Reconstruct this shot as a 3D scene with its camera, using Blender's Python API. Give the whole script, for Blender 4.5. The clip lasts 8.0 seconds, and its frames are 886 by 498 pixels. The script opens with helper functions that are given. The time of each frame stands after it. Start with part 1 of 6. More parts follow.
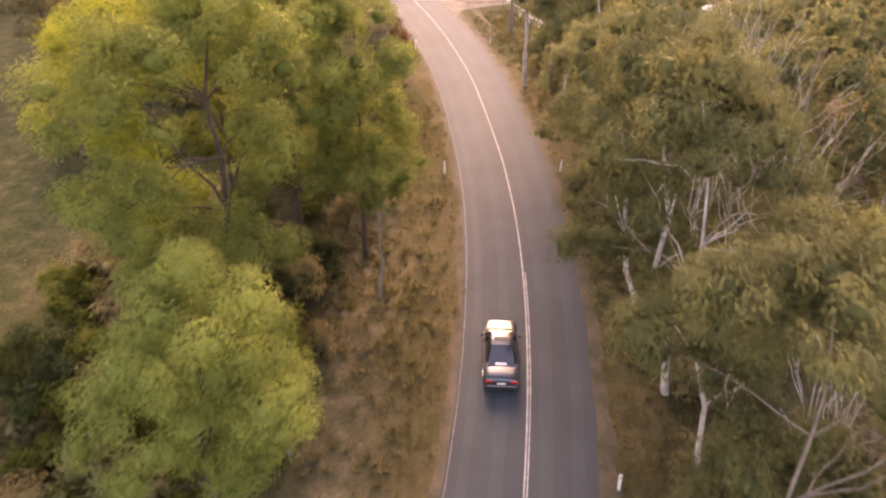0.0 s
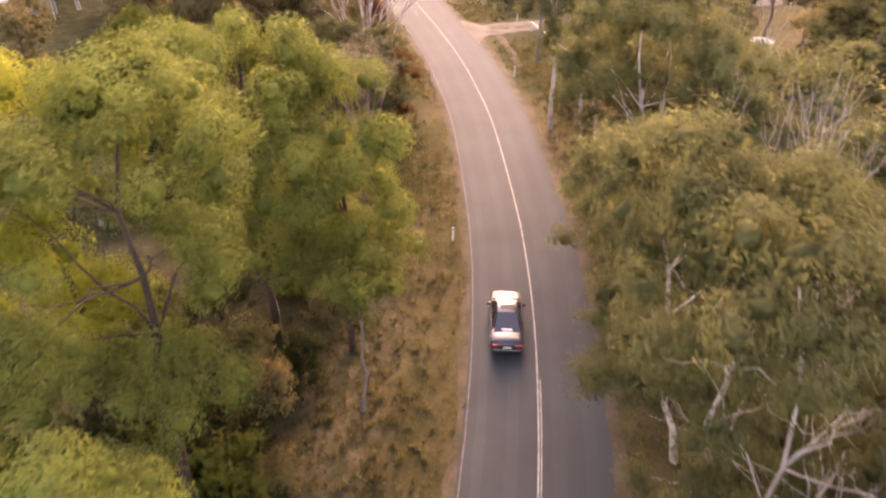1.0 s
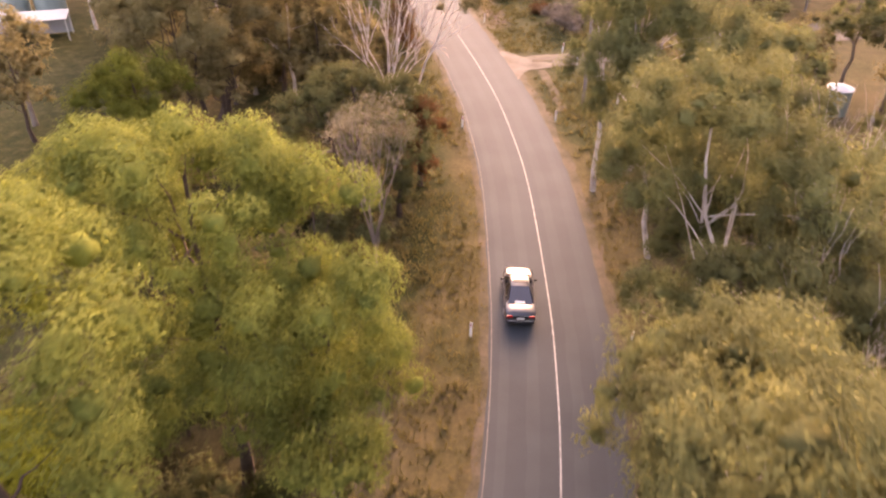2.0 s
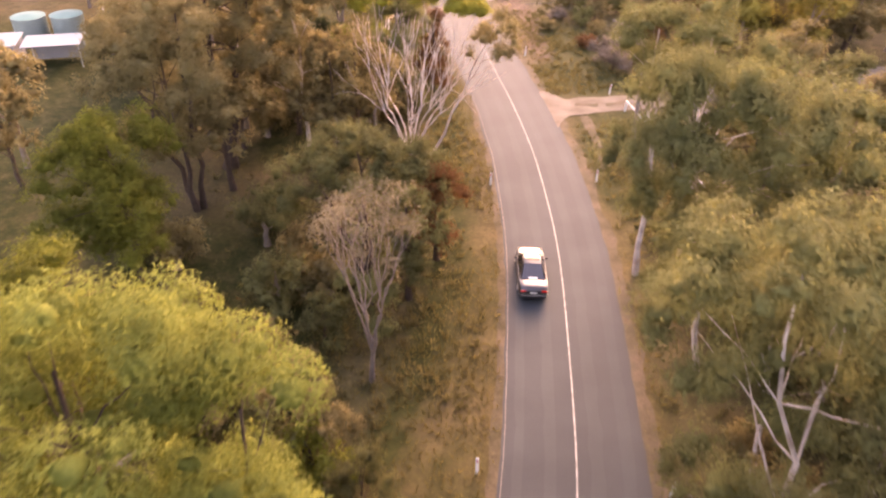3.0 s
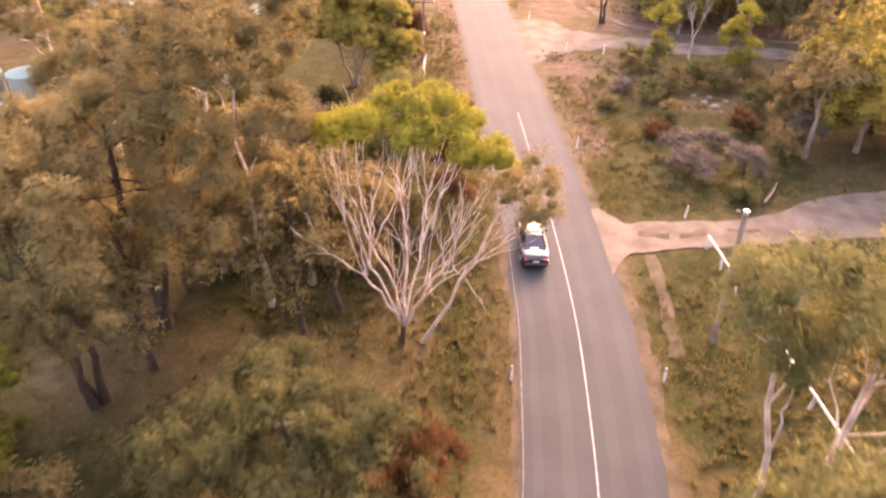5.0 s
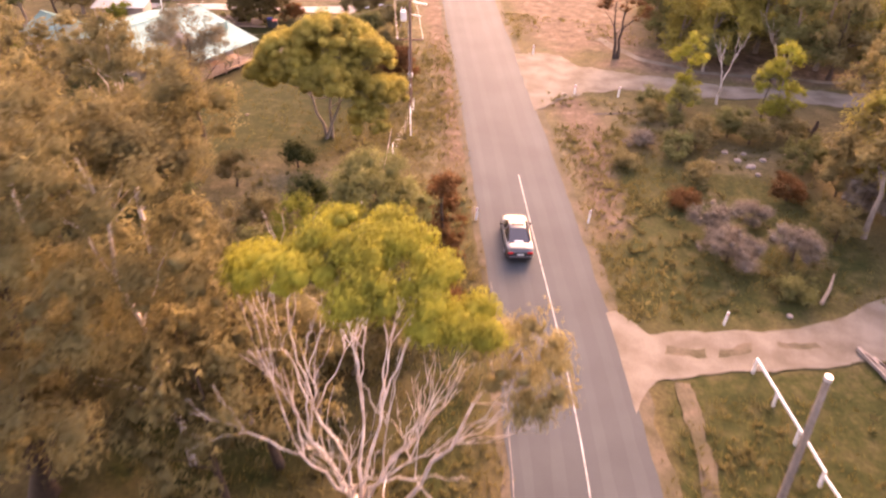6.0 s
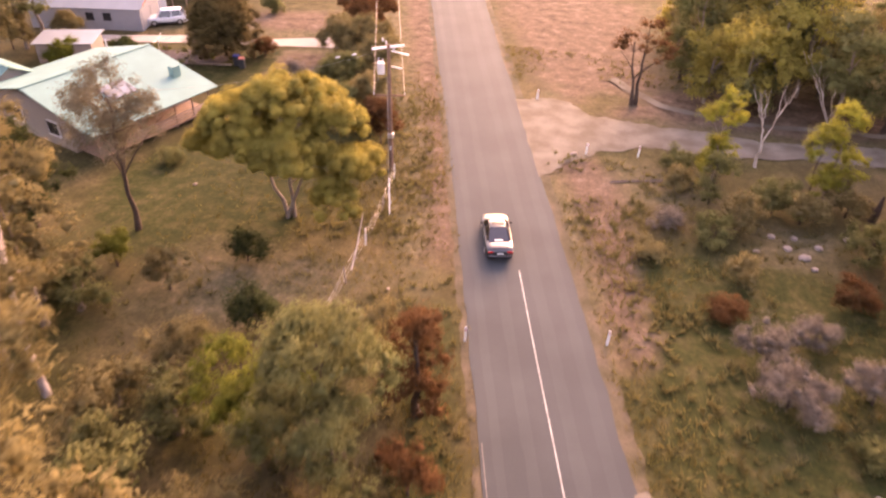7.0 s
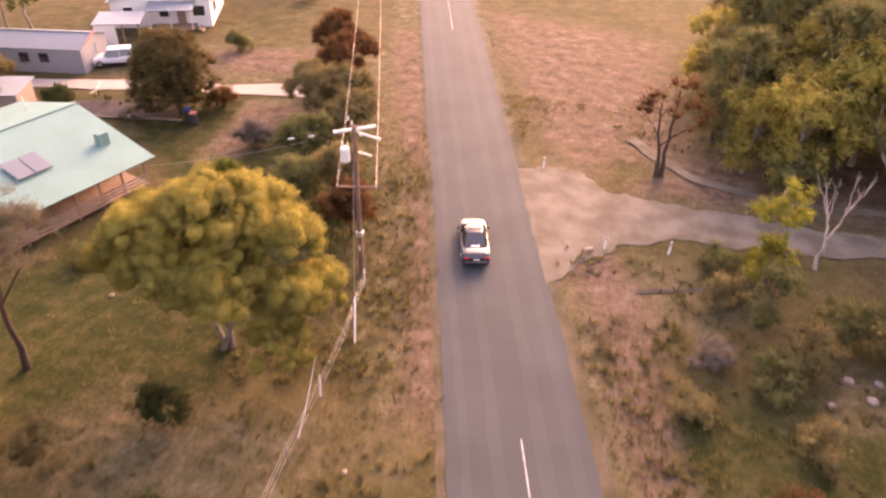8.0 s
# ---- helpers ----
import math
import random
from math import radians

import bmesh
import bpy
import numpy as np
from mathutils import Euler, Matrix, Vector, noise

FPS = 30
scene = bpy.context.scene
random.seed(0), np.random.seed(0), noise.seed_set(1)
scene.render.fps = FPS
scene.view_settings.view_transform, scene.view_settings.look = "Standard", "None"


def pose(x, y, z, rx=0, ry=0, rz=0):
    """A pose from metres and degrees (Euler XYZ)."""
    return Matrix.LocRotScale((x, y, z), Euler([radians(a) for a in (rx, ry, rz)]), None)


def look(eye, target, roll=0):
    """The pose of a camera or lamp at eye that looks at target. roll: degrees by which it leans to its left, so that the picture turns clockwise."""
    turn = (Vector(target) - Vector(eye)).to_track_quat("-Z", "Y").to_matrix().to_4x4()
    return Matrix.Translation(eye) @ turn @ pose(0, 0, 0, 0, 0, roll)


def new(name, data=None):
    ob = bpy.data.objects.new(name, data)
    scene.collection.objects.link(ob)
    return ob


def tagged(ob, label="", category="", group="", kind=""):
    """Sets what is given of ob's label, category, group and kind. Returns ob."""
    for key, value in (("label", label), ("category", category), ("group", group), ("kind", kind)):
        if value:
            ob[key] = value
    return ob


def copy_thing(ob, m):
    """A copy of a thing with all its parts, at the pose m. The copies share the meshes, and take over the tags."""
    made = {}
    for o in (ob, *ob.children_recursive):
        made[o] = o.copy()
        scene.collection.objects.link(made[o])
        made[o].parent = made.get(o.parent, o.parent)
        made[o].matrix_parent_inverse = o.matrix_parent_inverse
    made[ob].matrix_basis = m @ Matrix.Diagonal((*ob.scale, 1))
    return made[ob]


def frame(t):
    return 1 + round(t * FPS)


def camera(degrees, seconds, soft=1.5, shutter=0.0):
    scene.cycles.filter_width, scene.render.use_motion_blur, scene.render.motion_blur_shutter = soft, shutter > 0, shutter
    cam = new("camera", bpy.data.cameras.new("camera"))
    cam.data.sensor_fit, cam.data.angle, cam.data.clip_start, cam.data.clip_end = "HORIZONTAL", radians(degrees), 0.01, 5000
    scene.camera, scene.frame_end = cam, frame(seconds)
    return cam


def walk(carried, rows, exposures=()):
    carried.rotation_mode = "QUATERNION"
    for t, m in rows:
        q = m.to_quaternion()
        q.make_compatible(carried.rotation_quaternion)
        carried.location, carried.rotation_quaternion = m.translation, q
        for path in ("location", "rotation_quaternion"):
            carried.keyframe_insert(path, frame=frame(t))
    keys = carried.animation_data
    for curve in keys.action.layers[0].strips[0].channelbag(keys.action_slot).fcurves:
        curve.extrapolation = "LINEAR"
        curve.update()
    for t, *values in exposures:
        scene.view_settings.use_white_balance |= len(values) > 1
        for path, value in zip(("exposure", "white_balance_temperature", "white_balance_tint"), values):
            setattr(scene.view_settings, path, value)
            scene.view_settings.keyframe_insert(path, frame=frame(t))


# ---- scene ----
from mathutils.geometry import delaunay_2d_cdt

cam = camera(62.55, 8.0, soft=2.3, shutter=0.4)
PATH = [
    (0.0, pose(0.36, 0.04, 26.78, 55.12, -0.55, 0.86)),
    (0.5, pose(0.96, 4.50, 26.76, 55.16, -0.76, 1.70)),
    (1.0, pose(1.45, 8.90, 26.78, 55.20, -0.76, 3.54)),
    (1.5, pose(1.79, 13.50, 26.95, 55.08, -0.70, 5.48)),
    (2.0, pose(2.11, 17.91, 27.30, 55.05, -0.76, 7.50)),
    (3.5, pose(2.60, 31.22, 28.12, 55.15, -0.66, 13.46)),
    (4.0, pose(2.17, 35.98, 28.36, 55.10, -0.61, 14.86)),
    (4.5, pose(1.56, 41.30, 28.55, 54.87, -0.70, 15.99)),
    (6.0, pose(-1.24, 59.00, 27.79, 55.25, -0.88, 17.29)),
    (6.5, pose(-2.52, 65.34, 27.67, 55.27, -0.78, 17.39)),
    (7.0, pose(-3.83, 71.84, 27.63, 55.18, -0.72, 17.57)),
    (7.5, pose(-5.32, 78.55, 27.44, 55.21, -0.72, 17.68)),
    (8.0, pose(-6.95, 85.34, 27.38, 55.28, -0.88, 17.75)),
]
walk(cam, PATH, [(0.0, 2.86, 8400, 46), (2.0, 2.96, 8600, 49), (3.5, 3.1, 8700, 53), (4.5, 3.2, 8900, 55), (6.0, 3.04, 9100, 57), (7.0, 2.82, 9100, 57), (8.0, 2.66, 9100, 57)])

# ---- world and sun: a low evening sun ahead of the road ----
SUN_ELEVATION, SUN_ROTATION = radians(24), radians(4)
world = bpy.data.worlds.new("evening")
scene.world = world
world.use_nodes = True
wn = world.node_tree
sky = wn.nodes.new("ShaderNodeTexSky")
sky.sky_type, sky.sun_disc = "NISHITA", False
sky.sun_elevation, sky.sun_rotation = SUN_ELEVATION, SUN_ROTATION
sky.dust_density, sky.air_density = 3.0, 1.2
wn.nodes["Background"].inputs["Strength"].default_value = 0.15
wn.links.new(sky.outputs["Color"], wn.nodes["Background"].inputs["Color"])
sun = new("sun", bpy.data.lights.new("sun", "SUN"))
sun.data.energy, sun.data.angle, sun.data.color = 0.68, radians(34), (1.0, 0.76, 0.5)
sun_to = Vector((math.sin(SUN_ROTATION) * math.cos(SUN_ELEVATION), math.cos(SUN_ROTATION) * math.cos(SUN_ELEVATION), math.sin(SUN_ELEVATION)))
sun.matrix_world = look(sun_to * 300, (0, 0, 0))

# ---- materials ----
R = np.random.default_rng(7)


def material(name, color, rough=0.8, metal=0.0, var=0.25, scale=1.5, fine=25.0, bump=0.15, second=None, spec=0.35, coat=0.0, rand=0.0, dist=0.02):
    """Base colour varied at a large and a fine scale, with a fine relief; rand varies it from object to object."""
    m = bpy.data.materials.new(name)
    m.use_nodes = True
    nt = m.node_tree
    b = nt.nodes["Principled BSDF"]
    b.inputs["Roughness"].default_value, b.inputs["Metallic"].default_value = rough, metal
    b.inputs["Specular IOR Level"].default_value, b.inputs["Coat Weight"].default_value = spec, coat
    co = nt.nodes.new("ShaderNodeTexCoord")
    big, small = nt.nodes.new("ShaderNodeTexNoise"), nt.nodes.new("ShaderNodeTexNoise")
    big.inputs["Scale"].default_value, small.inputs["Scale"].default_value = scale, fine
    big.inputs["Detail"].default_value = 6
    for n in (big, small):
        nt.links.new(co.outputs["Object"], n.inputs["Vector"])
    second = second or tuple(c * (1 - var) for c in color)
    ramp = nt.nodes.new("ShaderNodeValToRGB")
    ramp.color_ramp.elements[0].position, ramp.color_ramp.elements[1].position = 0.36, 0.64
    ramp.color_ramp.elements[0].color, ramp.color_ramp.elements[1].color = (*second, 1), (*color, 1)
    nt.links.new(big.outputs["Fac"], ramp.inputs["Fac"])
    hsv = nt.nodes.new("ShaderNodeHueSaturation")
    rng = nt.nodes.new("ShaderNodeMapRange")
    rng.inputs["To Min"].default_value, rng.inputs["To Max"].default_value = 1 - var, 1 + var
    nt.links.new(small.outputs["Fac"], rng.inputs["Value"])
    out = rng.outputs["Result"]
    if rand:
        info, r2, mul = nt.nodes.new("ShaderNodeObjectInfo"), nt.nodes.new("ShaderNodeMapRange"), nt.nodes.new("ShaderNodeMath")
        r2.inputs["To Min"].default_value, r2.inputs["To Max"].default_value, mul.operation = 1 - rand, 1 + rand, "MULTIPLY"
        nt.links.new(info.outputs["Random"], r2.inputs["Value"])
        nt.links.new(out, mul.inputs[0]), nt.links.new(r2.outputs["Result"], mul.inputs[1])
        out = mul.outputs[0]
    nt.links.new(out, hsv.inputs["Value"]), nt.links.new(ramp.outputs["Color"], hsv.inputs["Color"])
    nt.links.new(hsv.outputs["Color"], b.inputs["Base Color"])
    if bump:
        bp = nt.nodes.new("ShaderNodeBump")
        bp.inputs["Strength"].default_value, bp.inputs["Distance"].default_value = bump, dist
        nt.links.new(small.outputs["Fac"], bp.inputs["Height"]), nt.links.new(bp.outputs["Normal"], b.inputs["Normal"])
    return m


def leaf_material(name, color, second, through_light=0.42):
    """Foliage: each leaf island has its own tone, and light passes through it."""
    m = bpy.data.materials.new(name)
    m.use_nodes = True
    nt = m.node_tree
    b = nt.nodes["Principled BSDF"]
    b.inputs["Roughness"].default_value, b.inputs["Specular IOR Level"].default_value = 0.8, 0.08
    geo, co, noi = nt.nodes.new("ShaderNodeNewGeometry"), nt.nodes.new("ShaderNodeTexCoord"), nt.nodes.new("ShaderNodeTexNoise")
    noi.inputs["Scale"].default_value = 0.45
    nt.links.new(co.outputs["Object"], noi.inputs["Vector"])
    add = nt.nodes.new("ShaderNodeMath")
    add.operation = "ADD"
    half = nt.nodes.new("ShaderNodeMath")
    half.operation, half.inputs[1].default_value = "MULTIPLY", 0.2
    nt.links.new(geo.outputs["Random Per Island"], half.inputs[0])
    nt.links.new(half.outputs[0], add.inputs[0]), nt.links.new(noi.outputs["Fac"], add.inputs[1])
    fine, tuft, bp = nt.nodes.new("ShaderNodeTexNoise"), nt.nodes.new("ShaderNodeMath"), nt.nodes.new("ShaderNodeBump")
    fine.inputs["Scale"].default_value, fine.inputs["Detail"].default_value, fine.inputs["Roughness"].default_value = 7.0, 4.0, 0.7
    nt.links.new(co.outputs["Object"], fine.inputs["Vector"])
    tuft.operation, tuft.inputs[1].default_value, tuft.inputs[2].default_value = "MULTIPLY_ADD", 0.6, -0.3
    sums = nt.nodes.new("ShaderNodeMath")
    nt.links.new(fine.outputs["Fac"], tuft.inputs[0]), nt.links.new(add.outputs[0], sums.inputs[0]), nt.links.new(tuft.outputs[0], sums.inputs[1])
    bp.inputs["Strength"].default_value, bp.inputs["Distance"].default_value = 0.8, 0.15
    nt.links.new(fine.outputs["Fac"], bp.inputs["Height"]), nt.links.new(bp.outputs["Normal"], b.inputs["Normal"])
    ramp = nt.nodes.new("ShaderNodeValToRGB")
    ramp.color_ramp.elements[0].position, ramp.color_ramp.elements[1].position = 0.34, 0.84
    ramp.color_ramp.elements[0].color, ramp.color_ramp.elements[1].color = (*second, 1), (*color, 1)
    nt.links.new(sums.outputs[0], ramp.inputs["Fac"])
    info, r2, hsv = nt.nodes.new("ShaderNodeObjectInfo"), nt.nodes.new("ShaderNodeMapRange"), nt.nodes.new("ShaderNodeHueSaturation")
    r2.inputs["To Min"].default_value, r2.inputs["To Max"].default_value = 0.8, 1.2
    nt.links.new(info.outputs["Random"], r2.inputs["Value"]), nt.links.new(r2.outputs["Result"], hsv.inputs["Value"])
    nt.links.new(ramp.outputs["Color"], hsv.inputs["Color"]), nt.links.new(hsv.outputs["Color"], b.inputs["Base Color"])
    tr, mix = nt.nodes.new("ShaderNodeBsdfTranslucent"), nt.nodes.new("ShaderNodeMixShader")
    mix.inputs["Fac"].default_value = through_light
    nt.links.new(hsv.outputs["Color"], tr.inputs["Color"])
    nt.links.new(b.outputs["BSDF"], mix.inputs[1]), nt.links.new(tr.outputs["BSDF"], mix.inputs[2])
    nt.links.new(mix.outputs["Shader"], nt.nodes["Material Output"].inputs["Surface"])
    return m


def ground_material():
    """Rough paddock: straw, olive grass and reddish soil in patches of several sizes."""
    m = bpy.data.materials.new("dry_paddock_soil_and_grass")
    m.use_nodes = True
    nt = m.node_tree
    b = nt.nodes["Principled BSDF"]
    b.inputs["Roughness"].default_value, b.inputs["Specular IOR Level"].default_value = 0.95, 0.08
    co = nt.nodes.new("ShaderNodeTexCoord")
    def noi(scale, detail=5.0):
        n = nt.nodes.new("ShaderNodeTexNoise")
        n.inputs["Scale"].default_value, n.inputs["Detail"].default_value, n.inputs["Roughness"].default_value = scale, detail, 0.65
        nt.links.new(co.outputs["Object"], n.inputs["Vector"])
        return n.outputs["Fac"]
    def ramp(fac, stops):
        r = nt.nodes.new("ShaderNodeValToRGB")
        r.color_ramp.elements[0].position, r.color_ramp.elements[0].color = stops[0][0], (*stops[0][1], 1)
        r.color_ramp.elements[1].position, r.color_ramp.elements[1].color = stops[-1][0], (*stops[-1][1], 1)
        for p, c in stops[1:-1]:
            r.color_ramp.elements.new(p).color = (*c, 1)
        nt.links.new(fac, r.inputs["Fac"])
        return r.outputs["Color"]
    def mixed(fac, a, c, kind="MIX"):
        x = nt.nodes.new("ShaderNodeMix")
        x.data_type, x.blend_type = "RGBA", kind
        if fac is None:
            x.inputs["Factor"].default_value = 1.0
        else:
            nt.links.new(fac, x.inputs["Factor"])
        nt.links.new(a, x.inputs["A"]), nt.links.new(c, x.inputs["B"])
        return x.outputs["Result"]
    wide = ramp(noi(0.09), [(0.36, (0.0393, 0.0414, 0.0129)), (0.5, (0.070, 0.056, 0.0235)), (0.64, (0.098, 0.070, 0.036))])
    mid = ramp(noi(0.55), [(0.35, (0.0393, 0.0357, 0.0143)), (0.55, (0.0857, 0.0693, 0.0300)), (0.68, (0.1214, 0.0928, 0.0464))])
    base = mixed(noi(0.3, 3.0), wide, mid)
    grit = ramp(noi(4.5, 8.0), [(0.32, (0.7, 0.7, 0.7)), (0.5, (1, 1, 1)), (0.68, (1.35, 1.32, 1.25))])
    def cover(name, low, high, scale):
        """A cover's weight on the ground, broken up at its edges."""
        at, ad, mr = nt.nodes.new("ShaderNodeAttribute"), nt.nodes.new("ShaderNodeMath"), nt.nodes.new("ShaderNodeMapRange")
        at.attribute_name, ad.operation = name, "ADD"
        nt.links.new(at.outputs["Fac"], ad.inputs[0]), nt.links.new(noi(scale, 6.0), ad.inputs[1])
        mr.inputs["From Min"].default_value, mr.inputs["From Max"].default_value = low, high
        nt.links.new(ad.outputs[0], mr.inputs["Value"])
        return mr.outputs["Result"]
    green = ramp(noi(0.8, 6.0), [(0.35, (0.0215, 0.0265, 0.0075)), (0.5, (0.034, 0.037, 0.011)), (0.68, (0.068, 0.057, 0.024))])
    dust = ramp(noi(0.9, 6.0), [(0.35, (0.058, 0.052, 0.023)), (0.55, (0.10, 0.081, 0.043)), (0.7, (0.15, 0.122, 0.077))])
    base = mixed(cover("grass_cover", 0.75, 1.25, 0.5), base, green)
    # redder soil tone that also holds the pink cast of lens flare
    flare_earth = ramp(noi(0.7, 7.0), [(0.35, (0.07, 0.047, 0.029)), (0.55, (0.118, 0.081, 0.056)), (0.7, (0.165, 0.121, 0.091))])
    base = mixed(cover("bare_cover", 0.8, 1.25, 0.7), base, dust)
    base = mixed(cover("flare_earth_cover", 0.8, 1.3, 0.4), base, flare_earth)
    nt.links.new(mixed(None, base, grit, "MULTIPLY"), b.inputs["Base Color"])
    bp = nt.nodes.new("ShaderNodeBump")
    bp.inputs["Strength"].default_value, bp.inputs["Distance"].default_value = 0.5, 0.1
    nt.links.new(noi(3.0, 8.0), bp.inputs["Height"]), nt.links.new(bp.outputs["Normal"], b.inputs["Normal"])
    return m


def glass(name, color, rough=0.06):
    m = bpy.data.materials.new(name)
    m.use_nodes = True
    b = m.node_tree.nodes["Principled BSDF"]
    b.inputs["Base Color"].default_value, b.inputs["Roughness"].default_value = (*color, 1), rough
    b.inputs["Specular IOR Level"].default_value, b.inputs["Coat Weight"].default_value = 0.6, 0.3
    return m


LEAF = {
    "wattle": leaf_material("wattle_leaf", (0.25, 0.278, 0.063), (0.108, 0.126, 0.03)),
    "gum": leaf_material("gum_leaf", (0.192, 0.19, 0.07), (0.112, 0.109, 0.043)),
    "brown": leaf_material("brown_olive_leaf", (0.265, 0.215, 0.092), (0.145, 0.116, 0.05)),
    "gold": leaf_material("golden_leaf", (0.34, 0.325, 0.05), (0.17, 0.165, 0.03)),
    "dome": leaf_material("golden_olive_leaf", (0.40, 0.335, 0.08), (0.20, 0.165, 0.042)),
    # yellower leaf that puts the low sun's light on one crown into its colour
    "sunny": leaf_material("yellow_sunlit_leaf", (0.34, 0.35, 0.04), (0.18, 0.19, 0.03)),
    "hedge": leaf_material("dark_brown_hedge_leaf", (0.15, 0.115, 0.045), (0.08, 0.062, 0.026)),
    "dark": leaf_material("dark_green_leaf", (0.07, 0.085, 0.025), (0.03, 0.04, 0.015)),
    "green": leaf_material("fresh_green_leaf", (0.18, 0.19, 0.03), (0.08, 0.09, 0.018)),
    "red": leaf_material("russet_leaf", (0.19, 0.09, 0.035), (0.10, 0.05, 0.02)),
    "pale": leaf_material("dry_pale_leaf", (0.20, 0.175, 0.115), (0.115, 0.098, 0.062)),
    "mauve": leaf_material("dry_mauve_twig", (0.215, 0.178, 0.14), (0.13, 0.105, 0.08), 0.25),
    "tussock": leaf_material("olive_tussock_blade", (0.18, 0.155, 0.065), (0.11, 0.098, 0.038), 0.4),
    "grass": leaf_material("dry_grass_blade", (0.17, 0.135, 0.05), (0.10, 0.09, 0.03), 0.45),
}
BARK = {
    "dark": material("dark_bark", (0.075, 0.05, 0.035), 0.95, var=0.35, scale=3, fine=18, bump=0.6),
    "white": material("white_gum_bark", (0.60, 0.52, 0.46), 0.75, var=0.18, scale=1.2, fine=9, bump=0.2, second=(0.33, 0.26, 0.21)),
    "grey": material("grey_bark", (0.24, 0.19, 0.15), 0.9, var=0.3, scale=2, fine=14, bump=0.4),
    "burnt": material("charred_bark", (0.03, 0.022, 0.02), 0.95, var=0.4, scale=3, fine=20, bump=0.6),
}
M_GROUND = ground_material()
M_ASPHALT = material("worn_asphalt", (0.043, 0.0515, 0.054), 0.85, var=0.12, scale=0.25, fine=40, bump=0.25, second=(0.035, 0.042, 0.0445), spec=0.25)
M_WORN = material("polished_wheel_track_asphalt", (0.048, 0.057, 0.0595), 0.84, var=0.10, scale=0.25, fine=40, bump=0.2, second=(0.039, 0.0465, 0.049), spec=0.25)
M_EDGE = material("pale_verge_edge", (0.19, 0.165, 0.145), 0.85, var=0.3, scale=2.5, fine=20, bump=0.1, second=(0.10, 0.09, 0.082))
M_DIRT = material("pale_gravel_dirt", (0.165, 0.142, 0.112), 0.95, var=0.25, scale=0.5, fine=12, bump=0.5, second=(0.105, 0.088, 0.064), spec=0.15, dist=0.05)
M_SHOULDER = material("gravel_shoulder", (0.105, 0.082, 0.055), 0.95, var=0.4, scale=0.6, fine=6, bump=0.5, second=(0.055, 0.048, 0.024), spec=0.15, dist=0.05)
M_PATH = material("pale_concrete_drive", (0.33, 0.28, 0.235), 0.9, var=0.12, scale=0.7, fine=15, bump=0.2)
M_BED = material("dark_garden_mulch", (0.055, 0.042, 0.042), 0.95, var=0.4, scale=1.5, fine=9, bump=0.6, dist=0.06)
M_PAINT_LINE = material("worn_white_road_paint", (0.33, 0.335, 0.32), 0.8, var=0.25, scale=2.5, fine=20, bump=0.1, second=(0.19, 0.19, 0.18))
M_POST = material("white_plastic", (0.80, 0.78, 0.74), 0.5, var=0.06, bump=0.0)
M_REFLECTOR = material("red_reflector", (0.55, 0.03, 0.02), 0.25, var=0.05, bump=0.0, spec=0.6)
M_WHITE = material("white_weatherboard_paint", (0.66, 0.64, 0.61), 0.6, var=0.07, scale=0.8, fine=6, bump=0.1)
M_RAIL = material("white_painted_timber", (0.74, 0.71, 0.66), 0.65, var=0.12, scale=2, fine=12, bump=0.2)
M_ROOF = material("mint_green_roof_steel", (0.118, 0.245, 0.22), 0.7, metal=0.0, var=0.08, scale=0.5, fine=6, bump=0.0, second=(0.105, 0.22, 0.198), spec=0.3)
M_ROOF_GREY = material("pale_zinc_roof_steel", (0.20, 0.225, 0.235), 0.55, metal=0.15, var=0.08, scale=0.5, fine=6, bump=0.0, spec=0.5)
M_WALL_GREY = material("blue_grey_wall_steel", (0.23, 0.235, 0.25), 0.55, var=0.08, scale=0.7, fine=6, bump=0.05)
M_WALL_CREAM = material("cream_wall_board", (0.26, 0.22, 0.19), 0.7, var=0.08, scale=0.7, fine=8, bump=0.1)
M_RED = material("faded_red_flashing", (0.50, 0.16, 0.12), 0.6, var=0.12, bump=0.05)
M_TIMBER = material("weathered_grey_timber", (0.27, 0.22, 0.18), 0.9, var=0.3, scale=2, fine=22, bump=0.4)
M_POLE = material("creosoted_pole_timber", (0.22, 0.13, 0.09), 0.9, var=0.3, scale=1.5, fine=18, bump=0.4)
M_DECK = material("brown_deck_board", (0.26, 0.17, 0.12), 0.8, var=0.2, scale=2, fine=14, bump=0.2)
M_STEEL = material("galvanised_steel", (0.55, 0.56, 0.56), 0.4, metal=0.7, var=0.1, bump=0.05)
M_TANK = material("pale_green_tank_steel", (0.23, 0.30, 0.275), 0.5, metal=0.15, var=0.1, scale=1, fine=6, bump=0.05)
M_PORCELAIN = material("grey_porcelain", (0.60, 0.59, 0.57), 0.3, var=0.05, bump=0.0, spec=0.6)
M_WIRE = material("dull_aluminium_wire", (0.40, 0.38, 0.36), 0.5, metal=0.6, var=0.1, bump=0.0)
M_ROCK = material("pale_field_rock", (0.30, 0.235, 0.19), 0.9, var=0.25, scale=2, fine=12, bump=0.5)
M_BLUE = material("blue_plastic", (0.03, 0.05, 0.22), 0.5, var=0.1, bump=0.0)
M_BIN = material("dark_bin_plastic", (0.035, 0.04, 0.04), 0.5, var=0.1, bump=0.0)
M_SILVER = material("silver_car_paint", (0.088, 0.088, 0.089), 0.3, metal=0.9, var=0.04, scale=1, fine=60, bump=0.0, spec=0.5, coat=0.25)
M_CARWHITE = material("white_car_paint", (0.58, 0.58, 0.575), 0.3, var=0.03, bump=0.0, spec=0.5, coat=0.7)
M_BLACK = material("black_trim", (0.02, 0.02, 0.022), 0.6, var=0.15, bump=0.0)
